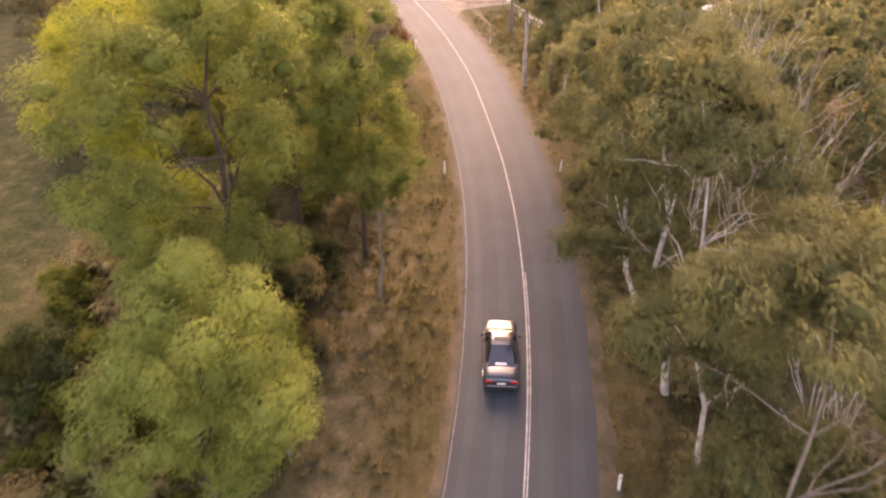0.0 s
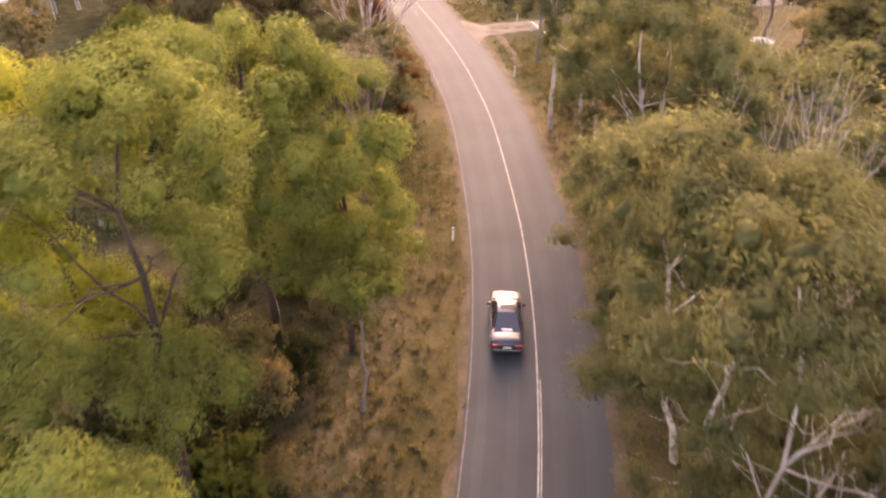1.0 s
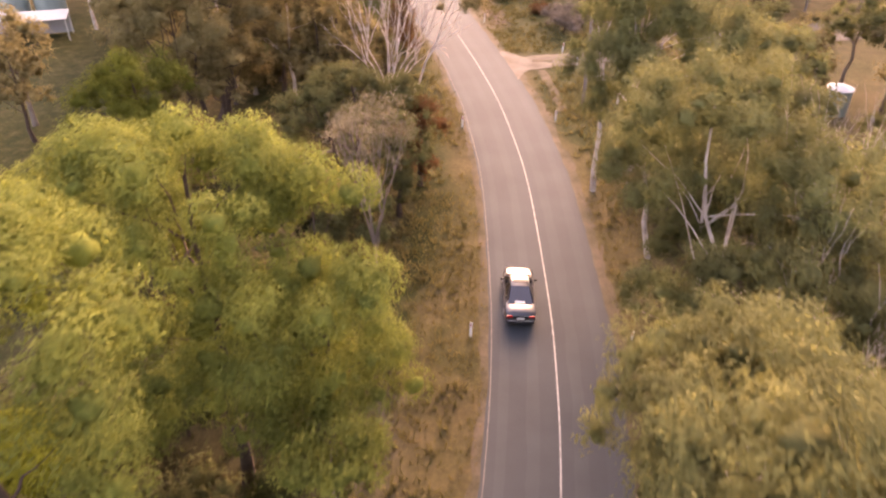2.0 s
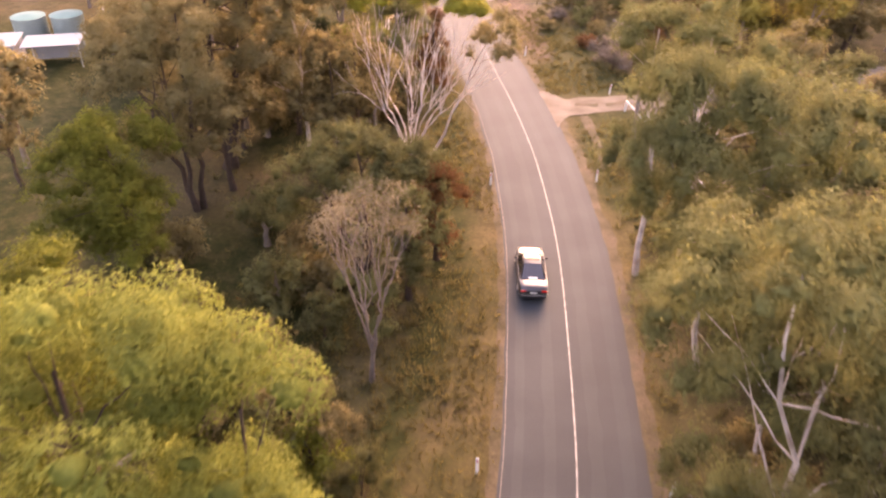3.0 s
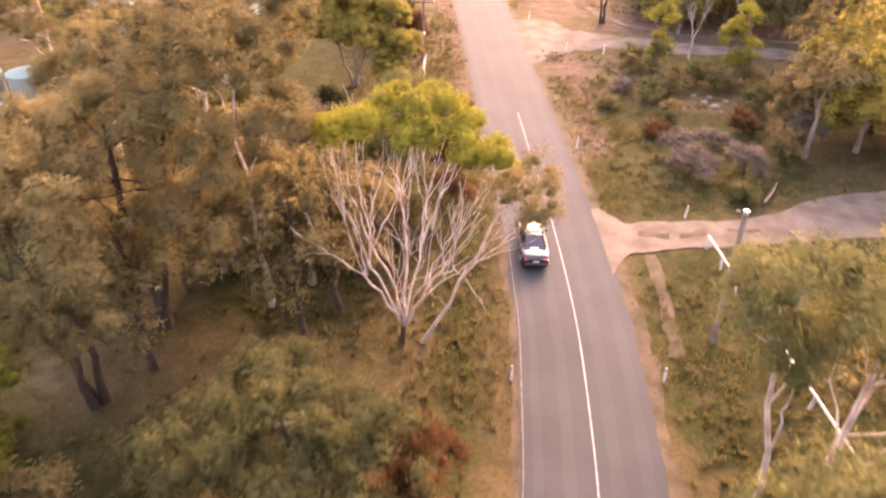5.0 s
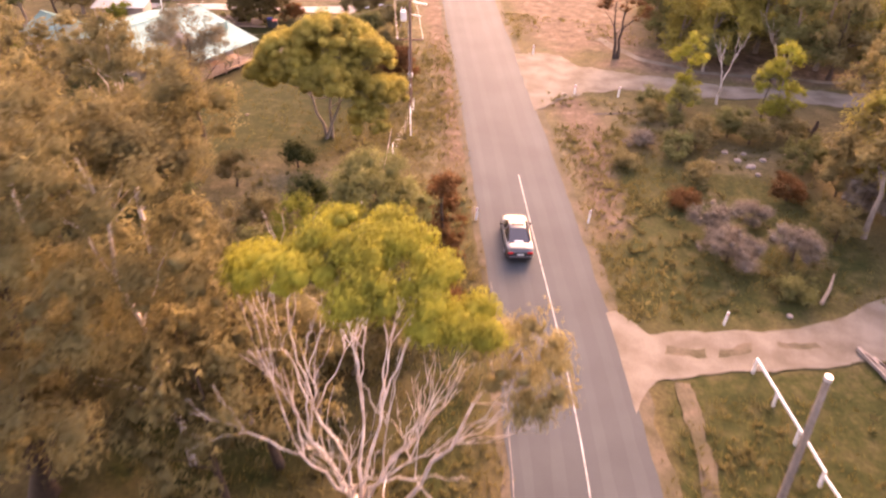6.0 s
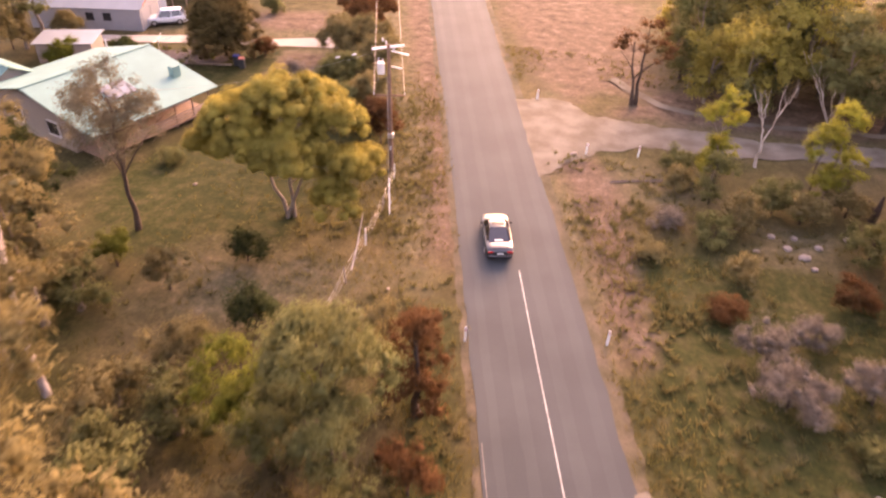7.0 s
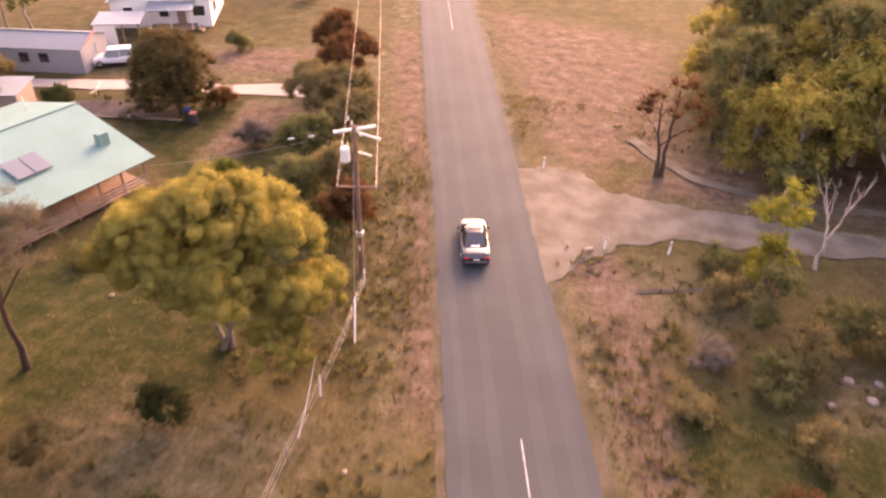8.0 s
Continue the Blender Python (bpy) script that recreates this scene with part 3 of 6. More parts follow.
def clumps_on(rng, lobes, rc, cover, low=-0.35):
    """Clump centres spread over the upper shells of the lobes (dx, dy, z, radius, height factor)."""
    cs, rs = [], []
    for (dx, dy, z, r, hf) in lobes:
        n = max(4, int(cover * 3.2 * (r / rc) ** 2))
        done = 0
        while done < n:
            d = dirs(rng, 1, 0.35)[0]
            if d[2] < low:
                continue
            rad = r * (0.55 + 0.45 * rng.random() ** 0.5)
            c = np.array([dx + d[0] * rad, dy + d[1] * rad, z + d[2] * rad * hf])
            if c[2] < 0.5:
                c[2] = 0.5 + 0.3 * rng.random()
            cs.append(c)
            rs.append(rc * rng.uniform(0.65, 1.3))
            done += 1
    return np.array(cs), np.array(rs)


def tree(name, x, y, lobes, leaf, bark, label, seed, rc=0.95, per=95, size=0.34, cover=0.85, trunk_r=0.22, stems=1, limbs=16, droop=0.35, slim=0.42, lean=(0, 0), category="tree", group="", core=0.42, low=-0.35, boost=1.5, skirt=None, tight=False):
    """A tree: tapered trunk with limbs that reach the clumps, and a crown of leaf clumps. Lobes are relative to its foot."""
    rng = np.random.default_rng(seed)
    t = thing(name, x, y, -0.1, 0, label, category, group)
    high = max(l[2] + l[3] for l in lobes)
    if skirt is None:
        skirt = 4 if high > 11 else 0
    mx, my = np.mean([l[0] for l in lobes]), np.mean([l[1] for l in lobes])
    lobes = list(lobes)
    for k in range(skirt):
        a = 2 * math.pi * k / skirt + rng.random()
        lobes.append((mx * 0.7 + math.cos(a) * 2.0, my * 0.7 + math.sin(a) * 2.0, high * rng.uniform(0.34, 0.5), rng.uniform(1.4, 1.9), 0.85))
    cs, rs = clumps_on(rng, lobes, rc, cover, low)
    top = max(l[2] for l in lobes)
    lines = []
    cx, cy = np.mean([l[0] for l in lobes]), np.mean([l[1] for l in lobes])
    heads = []
    for s in range(stems):
        a = 2 * math.pi * s / max(1, stems) + rng.random()
        foot = (0.25 * stems * 0.4 * math.cos(a) * (stems > 1), 0.25 * stems * 0.4 * math.sin(a) * (stems > 1), 0)
        l = lobes[s % min(3, len(lobes))]
        tip = (l[0] * 0.8 + lean[0], l[1] * 0.8 + lean[1], l[2] + 0.3 * l[3])
        pts = bend(rng, foot, tip, 7, 0, 0.014)
        lines.append((pts, [trunk_r * (1.25 if i == 0 else 1 - 0.8 * i / 7) for i in range(8)]))
        heads.append(pts)
    order = rng.permutation(len(cs))[:limbs]
    for i in order:
        pts = heads[int(rng.integers(len(heads)))]
        zc = cs[i][2]
        js = [j for j in range(1, 7) if pts[j][2] < zc - 0.4] or [1]
        j = js[-1] if rng.random() < 0.6 else js[max(len(js) // 2, int(rng.integers(len(js))))]
        r0 = min(0.065, trunk_r * (1 - 0.8 * j / 7) * 0.5)
        lines.append((bend(rng, pts[j], cs[i] * 0.96 + np.array([0, 0, rs[i] * 0.15]), 6, 0.05, 0.022), [r0 * (1 - 0.85 * k / 6) for k in range(7)]))
    tubes_part("trunk", lines, BARK[bark], t, 6)
    v, f = leaf_cloud(rng, cs, rs, min(per * boost, 340) * (1.2 if boost < 1 else 2.1), size * 1.05 if boost < 1 else min(size, 0.25) * 0.7, droop, slim, core if tight else min(core, 0.34), tight)
    from_arrays("crown", v, f, LEAF[leaf], t, "", True)
    return t


def bare_branches(rng, foot, spread, height, levels=3, r0=0.28, first=7, tilt=0.55, reach=None, lean=(0, 0), flat=0, stem=0.41):
    """Limbs that fork again and again, for a leafless crown: lines and their tips."""
    lines, tips = [], []
    def grow(p, d, ln, r, lev):
        q = p + d * ln
        lines.append((bend(rng, p, q, 5, 0.03, 0.028), [r * (1 - 0.5 * k / 5) for k in range(6)]))
        if lev == 0:
            tips.append(q)
            return
        for _ in range(3 if lev > 1 else 2):
            nd = d + rng.normal(size=3) * 0.33
            nd[2] += 0.30
            grow(q + (p - q) * 0.08 * rng.random(), nd / np.linalg.norm(nd), ln * rng.uniform(0.55, 0.8), r * 0.52, lev - 1)
    for i in range(first):
        a = 2 * math.pi * i / first + rng.normal() * 0.25
        d = np.array([math.cos(a) * tilt * spread, math.sin(a) * tilt * spread, 1.0 + 0.3 * rng.random()])
        d /= np.linalg.norm(d)
        grow(np.array(foot, float), d, height * stem * rng.uniform(0.88, 1.12), r0 * rng.uniform(0.5, 0.85), levels)
    # bring the crown to its true height and width
    f = np.array(foot, float)
    T = np.array(tips) - f
    kz = height / T[:, 2].max()
    kr = min(1.0, reach / np.quantile(np.hypot(T[:, 0], T[:, 1]), 0.95)) if reach else kz
    k = np.array([kr, kr, kz])
    def fit_in(v):
        v = v * k
        if flat:
            v[2] = height * max(0.0, v[2] / height) ** flat
        return f + v + np.array([lean[0], lean[1], 0]) * max(0.0, v[2] / height)
    lines = [([tuple(fit_in(np.array(p) - f)) for p in pts], r) for pts, r in lines]
    return lines, [fit_in(t) for t in T]


def pale_limb_tree(name, x, y, seed, height, spread, first, leaf, label, cap_r=1.0, cap_pick=0.6, trunk_h=1.2, r0=0.3, levels=3, size=0.3, per=95, core=0.6, foot_bark="dark", bark="white", reach=None, lean=(0, 0), flat=0, caps=(), stem=0.41):
    """A tree whose white limbs fork from low down and show below a thin cap of leaves."""
    rng = np.random.default_rng(seed)
    t = thing(name, x, y, -0.1, 0, label, "tree")
    tubes_part("trunk", [(bend(rng, (0, 0, 0), (0.1, 0.1, trunk_h), 3, 0, 0.02), [r0 * 1.4, r0 * 1.2, r0 * 1.1, r0])], BARK[foot_bark], t, 8, "dark rough lower trunk")
    lines, tips = bare_branches(rng, (0.1, 0.1, trunk_h - 0.15), spread, height - trunk_h, levels, r0, first, reach=reach, lean=lean, flat=flat, stem=stem)
    tubes_part("limb", lines, BARK[bark], t, 6, "smooth white forking limbs")
    if caps:
        cs, rs = clumps_on(rng, caps, cap_r, 0.8, 0.2)
        v, f = leaf_cloud(rng, cs, rs, per * 1.9, size * 0.7, 0.1, 0.45, 0.55, True)
        from_arrays("crown", v, f, LEAF[leaf], t, "", True)
        return t
    tips = np.array(tips)
    zlim = np.quantile(tips[:, 2], 1 - cap_pick)
    cs = tips[tips[:, 2] >= zlim] + np.array([0, 0, 0.2])
    rs = cap_r * rng.uniform(0.6, 1.2, len(cs))
    v, f = leaf_cloud(rng, cs, rs, per * 1.9, size * 0.75, 0.2, 0.45, min(core, 0.34))
    from_arrays("crown", v, f, LEAF[leaf], t, "", True)
    return t


def round_lobes(rng, h, r, n=5, base=0.45):
    """Lobes for a crown between base * h and h, of half width r."""
    out = [(0, 0, h - r * 0.62, r * 0.62, 0.95)]
    for i in range(n):
        a = 2 * math.pi * i / n + rng.random()
        rr = r * rng.uniform(0.38, 0.55)
        z = h * rng.uniform(base + 0.08, 0.86) - rr * 0.3
        out.append((math.cos(a) * (r - rr), math.sin(a) * (r - rr), max(rr * 0.9, z), rr, 0.9))
    return out


def build_trees():
    rg = np.random.default_rng(3)
    W = "bushy yellow-green wattle-like tree with feathery leaf clumps"
    # roadside trees on the car's side, nearest stretch
    tree("tree", -9.8, 27.2, [(1.0, 0.4, 16.6, 2.9, 0.9), (-1.4, -3.2, 16.4, 2.6, 0.9), (-1.6, -4.6, 13.0, 2.0, 0.9), (2.0, 1.4, 12.4, 1.8, 0.8), (-3.0, 1.0, 15.0, 2.0, 0.9), (0.5, 2.6, 17.2, 2.1, 0.9), (-2.8, -2.0, 10.4, 1.6, 0.8)], "wattle", "dark", "tall yellow-green tree with dark trunk beside the road", 11, trunk_r=0.26, limbs=22, per=240, size=0.2, rc=1.0, core=0.38, skirt=4, cover=0.72, tight=True)
    tree("tree", -8.7, 17.6, [(0.8, 0.8, 10.4, 2.8, 0.9), (-0.4, -1.6, 8.8, 2.2, 0.9), (2.6, -1.4, 9.4, 2.0, 0.9), (1.8, 1.8, 8.6, 1.9, 0.9), (0.2, 2.2, 8.4, 1.8, 0.9), (3.0, 1.6, 6.4, 1.9, 0.9), (-1.2, 1.6, 7.6, 1.9, 0.9)], "wattle", "dark", W, 12, limbs=12, per=290, size=0.19, rc=0.95, core=0.38, cover=0.72, tight=True)
    tree("tree", -8.8, 37.4, [(0.6, -1.0, 15.3, 3.0, 0.9), (0.9, 1.2, 14.4, 2.2, 0.9), (-2.4, -0.8, 15.0, 2.5, 0.9), (2.8, -2.8, 12.0, 2.2, 0.9), (-3.0, 1.2, 12.8, 2.1, 0.9), (0, -3.4, 10.6, 2.2, 0.9), (3.0, 0.6, 9.6, 2.0, 0.8)], "wattle", "dark", W, 13, trunk_r=0.28, limbs=20, per=240, size=0.2, rc=1.0, core=0.38, cover=0.72, tight=True)
    tree("tree", -4.8, 37.6, [(0.0, 0.6, 13.6, 2.2, 0.95), (1.8, -2.4, 12.6, 1.9, 0.95), (0.2, 0.0, 10.6, 2.1, 0.9), (1.6, -1.0, 9.0, 1.8, 0.9)], "wattle", "dark", W, 14, trunk_r=0.18, limbs=12, per=240, size=0.2, rc=1.0, core=0.38, cover=0.72, tight=True)
    tree("tree", -3.6, 33.4, [(0.5, -0.8, 8.4, 1.6, 0.9), (-0.6, 0.8, 7.4, 1.5, 0.9), (0.6, 0.7, 6.2, 1.4, 0.9)], "wattle", "grey", "small yellow-green roadside tree with pale trunk", 15, trunk_r=0.12, limbs=8, per=115, size=0.26)
    tree("tree", -15.0, 31.5, [(0, 0, 15.4, 2.8, 0.9), (-1.2, -1.5, 13.6, 1.7, 0.9), (1.6, 1.4, 13.2, 2.3, 0.9), (0.6, -2.4, 11.6, 1.8, 0.9)], "sunny", "dark", "tall tree with bright golden-green sunlit crown", 16, limbs=12, per=190, size=0.22, rc=1.0, core=0.38, cover=0.72, tight=True)
    tree("tree", -14.0, 42.0, [(0, 0, 12.0, 2.7, 0.9), (-2.0, 1.0, 10.0, 2.2, 0.9), (1.8, -1.6, 10.4, 2.2, 0.9)], "green", "dark", "dense green tree at the paddock edge", 18, limbs=10)
    for (x, y, h, r, lf, s) in [(-19.2, 24.3, 4.8, 3.0, "dark", 1), (-14.6, 22.0, 2.2, 1.6, "dark", 9), (-9.0, 31.6, 3.0, 2.0, "dark", 10), (-10.9, 29.0, 2.8, 2.0, "dark", 11), (-7.2, 35.4, 2.6, 1.7, "dark", 12), (-13.6, 32.2, 3.2, 2.0, "dark", 13), (-14.8, 28.6, 3.0, 2.0, "dark", 14), (-6.9, 29.0, 1.6, 1.3, "brown", 15), (-12.6, 39.6, 3.4, 2.0, "dark", 2), (-8.2, 33.0, 3.0, 1.7, "brown", 3), (-6.4, 40.5, 3.4, 1.8, "brown", 4), (-4.6, 45.6, 3.6, 1.7, "gum", 5), (-6.9, 47.6, 4.6, 2.0, "brown", 6), (-10.8, 47.0, 5.0, 2.2, "brown", 7)]:
        tree("shrub", x, y, round_lobes(rg, h, r, 4, 0.2), lf, "dark", "low dark shrub under the roadside trees", 40 + s, rc=0.7, per=130, size=0.24, trunk_r=0.08, limbs=5, category="shrub")
    # middle stretch
    tree("tree", -22.8, 58.6, [(0.4, -0.6, 9.4, 2.4, 0.9), (-1.0, -1.6, 8.2, 2.1, 0.9), (2.0, -1.4, 7.0, 2.2, 0.9), (-2.6, 0.6, 7.2, 2.2, 0.9), (0.8, 1.8, 8.4, 2.2, 0.9), (2.4, -3.0, 4.8, 1.8, 0.9), (-1.6, -3.2, 5.0, 2.0, 0.9)], "green", "dark", "dense fresh green tree at the paddock edge", 21, limbs=10, per=110, size=0.28)
    BR = "tall brownish olive tree with dark branching trunk"
    tree("tree", -23.9, 73.4, [(1.0, -1.4, 13.2, 3.0, 0.9), (4.4, -0.2, 13.0, 2.4, 0.9), (-2.6, -2.4, 12.0, 2.8, 0.9), (-0.6, -5.0, 11.4, 2.6, 0.9), (5.6, -1.6, 10.2, 2.2, 0.9), (2.6, 1.4, 10.6, 2.4, 0.9), (-4.0, 1.0, 11.2, 2.4, 0.9)], "brown", "dark", BR, 22, rc=0.95, core=0.42, size=0.27, boost=2.4, trunk_r=0.42, limbs=22, stems=2, per=100)
    tree("tree", -23.4, 67.2, [(1.8, -0.8, 13.6, 2.5, 0.9), (-2.6, -2.0, 10.8, 2.5, 0.9), (0.4, -1.8, 11.0, 2.3, 0.9), (3.2, -2.4, 9.4, 2.0, 0.9), (-3.6, 0.8, 11.8, 2.2, 0.9)], "brown", "dark", BR, 23, rc=0.95, core=0.42, size=0.27, boost=2.4, trunk_r=0.22, limbs=16, stems=3, per=100)
    tree("tree", -18.6, 77.0, [(0.6, -2.4, 16.2, 2.8, 0.9), (0.8, 1.4, 16.2, 2.8, 0.9), (-2.4, -0.4, 16.0, 2.6, 0.9), (-1.0, 2.6, 14.6, 2.4, 0.9), (2.6, -1.0, 12.8, 2.2, 0.9)], "brown", "white", "tall olive gum tree with pale limbs", 24, rc=0.95, core=0.42, size=0.27, boost=2.4, trunk_r=0.18, limbs=14, per=105)
    tree("tree", -9.6, 62.6, [(0.0, -0.2, 7.8, 2.5, 0.8), (-3.2, -0.8, 6.6, 2.1, 0.8), (2.4, 1.0, 7.4, 2.2, 0.8), (-1.4, 1.8, 7.6, 2.0, 0.8), (1.2, -1.4, 6.6, 1.9, 0.8), (3.6, 1.4, 5.6, 1.8, 0.9), (-4.6, -1.4, 4.8, 1.6, 0.9)], "gum", "dark", "wide low olive wattle with rounded leaf clumps", 25, rc=0.75, limbs=10, per=120, size=0.24, stems=3)
    tree("tree", -6.2, 60.4, [(0.0, -0.4, 6.4, 1.6, 0.9), (0.6, 0.8, 5.0, 1.5, 0.9), (-0.6, 0.4, 4.4, 1.6, 0.9), (0.2, -0.2, 2.8, 1.6, 0.9), (-0.4, 0.6, 1.5, 1.5, 0.9)], "gum", "dark", "rounded olive shrub beside the road", 26, rc=0.7, limbs=8, per=115, size=0.24, category="shrub")
    tree("tree", -5.4, 64.8, [(0.0, 0, 5.4, 1.5, 0.9), (0.4, 1.0, 4.2, 1.4, 0.9), (-0.4, 0.2, 2.8, 1.5, 0.9), (0.2, 0.6, 1.4, 1.4, 0.9)], "red", "dark", "russet-tinged shrub beside the road", 27, rc=0.7, limbs=8, per=115, size=0.24, category="shrub")
    pale_limb_tree("sapling", -6.4, 53.2, 28, 11.6, 0.42, 5, "pale", "thin half-dead pale tree with sparse dry leaves", 0.75, 0.9, 2.0, 0.12, 3, 0.2, 48, 0, "grey", "grey", reach=2.9)
    pale_limb_tree("gum_tree", -10.0, 76.3, 29, 15.2, 1.5, 10, "gold", "spreading gum with white bare limbs and golden leaf cap", 0.62, 0.24, 1.3, 0.135, 3, 0.2, 380, 0.42, reach=5.9, lean=(1.0, -0.6), flat=0.9, stem=0.62, caps=[(1.4, -0.4, 14.5, 1.6, 0.35), (-0.8, -0.8, 14.2, 1.3, 0.35), (3.2, -0.2, 14.0, 1.4, 0.35), (1.8, 1.4, 14.4, 1.4, 0.35), (1.4, -1.6, 14.0, 1.1, 0.35), (-2.4, -0.2, 13.1, 1.2, 0.5), (4.8, -0.6, 13.0, 1.2, 0.5), (-3.6, 0.4, 12.5, 1.2, 0.5), (3.8, -1.2, 13.3, 1.0, 0.35), (0.2, 0.9, 14.6, 1.3, 0.35)])
    tree("gum_tree", -8.9, 76.7, [(5.2, -0.4, 11.6, 1.5, 0.9), (4.2, 0.6, 10.2, 1.4, 0.9), (5.6, -0.8, 9.8, 1.1, 0.9)], "brown", "white", "leaning gum stem with a small brownish crown over the road edge", 30, rc=0.7, limbs=8, per=110, size=0.24, trunk_r=0.13, lean=(1.0, 0), skirt=0)
    # bushes before the second corner
    tree("tree", -14.6, 90.2, [(0.4, -0.4, 8.6, 1.9, 0.95), (-1.0, 0.8, 7.2, 1.9, 0.9), (1.2, 1.2, 6.6, 1.7, 0.9), (0.4, -1.6, 5.6, 1.7, 0.9), (-1.8, -0.8, 4.6, 1.6, 0.9)], "gum", "dark", "rounded olive tree in dry roadside scrub", 31, cover=1.5, rc=0.8, limbs=10, per=115, size=0.26)
    tree("tree", -18.4, 91.8, [(-1.4, 0.2, 4.0, 2.0, 0.8), (0.8, 0.6, 4.4, 2.0, 0.8), (0.4, -1.6, 3.6, 1.8, 0.8)], "green", "dark", "low green bush in dry roadside scrub", 32, rc=0.7, limbs=6, per=120, size=0.24, category="shrub")
    tree("tree", -12.4, 95.6, [(0.2, -0.2, 6.0, 1.1, 1.0), (-0.2, 0.8, 4.6, 1.3, 1.0), (-0.6, 1.4, 3.4, 1.4, 0.9), (0.3, 0.2, 2.8, 1.4, 0.9), (0.2, -0.6, 1.5, 1.3, 0.9), (-0.8, 0.6, 1.3, 1.4, 0.9)], "red", "dark", "upright russet shrub close to the road", 33, rc=0.6, limbs=8, per=120, size=0.22, category="shrub")
    PL = "tall olive-brown gum with puffy crown and white limbs"
    tree("gum_tree", -30.8, 91.0, [(-0.8, 1.6, 12.8, 2.3, 0.85), (1.4, 1.0, 12.2, 1.9, 0.85), (-3.2, 2.2, 12.0, 2.1, 0.85), (0.4, -2.0, 10.2, 2.1, 0.85), (-2.6, -2.4, 9.4, 2.1, 0.85), (1.8, -1.0, 8.0, 1.6, 0.85)], "brown", "white", PL, 46, rc=0.8, per=170, size=0.22, limbs=18, trunk_r=0.2, skirt=0, core=0.5)
    tree("gum_tree", -47.0, 94.0, [(-0.8, 1.2, 12.2, 2.4, 0.85), (2.0, 0.8, 11.6, 2.2, 0.85), (-2.8, -0.4, 10.0, 2.0, 0.85), (0.4, -2.4, 9.2, 2.0, 0.85)], "brown", "white", PL, 47, rc=0.8, per=150, size=0.24, limbs=14, trunk_r=0.2, skirt=0, core=0.5)
    tree("gum_tree", -35.0, 86.0, [(-0.8, 0.8, 10.4, 2.2, 0.85), (1.6, 0.2, 9.4, 2.0, 0.85), (-2.4, -0.8, 9.2, 1.9, 0.85), (0.6, -2.4, 8.4, 1.9, 0.85)], "brown", "white", PL, 48, rc=0.8, per=150, size=0.24, limbs=16, trunk_r=0.2, skirt=0, core=0.5)
    for (x, y, h, r, lf, s) in [(-22.8, 98.4, 3.4, 1.9, "dark", 1), (-27.0, 104.6, 1.9, 1.2, "dark", 2), (-15.0, 98.0, 4.6, 1.5, "brown", 3), (-18.6, 95.6, 3.0, 1.7, "gum", 4), (-24.5, 94.6, 3.6, 2.2, "brown", 5), (-11.2, 91.0, 3.4, 1.3, "red", 6), (-12.2, 85.6, 4.2, 1.6, "brown", 7), (-16.8, 84.4, 5.4, 2.2, "brown", 8), (-13.6, 70.4, 4.2, 2.0, "brown", 9), (-30.0, 100.5, 3.0, 1.6, "brown", 10), (-34.6, 101.5, 2.6, 1.4, "green", 11), (-26.8, 63.2, 2.4, 1.8, "green", 12), (-24.4, 60.4, 1.6, 1.5, "gum", 13), (-17.2, 66.4, 2.0, 1.6, "brown", 14), (-13.2, 58.4, 1.4, 1.3, "gum", 15), (-10.0, 56.0, 3.0, 1.6, "gum", 16), (-7.4, 57.0, 4.2, 1.9, "gum", 17)]:
        tree("shrub", x, y, round_lobes(rg, h, r, 4, 0.2), lf, "dark", "low scrub bush in dry grass", 60 + s, rc=0.65, per=130, size=0.22, trunk_r=0.07, limbs=5, category="shrub")
    # by the house
    tree("tree", -27.0, 110.4, [(0.6, 0.2, 8.1, 2.9, 0.8), (-2.8, -0.4, 7.0, 2.4, 0.8), (3.2, 1.4, 6.7, 2.3, 0.85), (0.4, 2.8, 7.4, 2.5, 0.8), (4.4, -0.4, 4.8, 1.7, 0.85), (1.8, -2.2, 6.0, 2.0, 0.8), (-1.2, -2.4, 6.2, 2.0, 0.8), (-4.6, -0.8, 5.6, 1.6, 0.8), (5.0, 1.4, 4.2, 1.6, 0.9), (4.4, -1.8, 3.0, 1.5, 0.9), (-4.6, 0.4, 4.8, 1.4, 0.9)], "dome", "grey", "broad domed wattle with golden-olive rounded leaf clumps", 34, rc=0.6, per=330, size=0.17, cover=1.55, limbs=20, stems=3, trunk_r=0.15, droop=0.0, slim=0.5, core=0.66, low=-0.25, tight=True)
    tree("tree", -36.0, 105.5, [(-0.2, 0.4, 9.2, 2.5, 0.9), (-2.0, 0.8, 7.8, 2.0, 0.9), (1.6, 0.4, 8.0, 2.0, 0.9), (0.2, -0.8, 7.0, 2.0, 0.9)], "pale", "dark", "thin half-bare tree with sparse dry leaves on the lawn", 35, rc=0.9, per=120, size=0.24, cover=0.8, limbs=24, core=0, trunk_r=0.2, skirt=0)
    tree("tree", -42.8, 103.6, [(0.6, 0, 6.2, 1.5, 1.2), (-0.8, -0.6, 4.4, 1.9, 0.95), (1.2, 0.6, 3.6, 1.9, 0.95), (-1.8, 1.0, 4.8, 1.6, 1.1), (0.4, -0.8, 2.2, 2.0, 0.9)], "dark", "dark", "dark green broadleaf tree near the house", 36, rc=0.65, per=120, size=0.26)
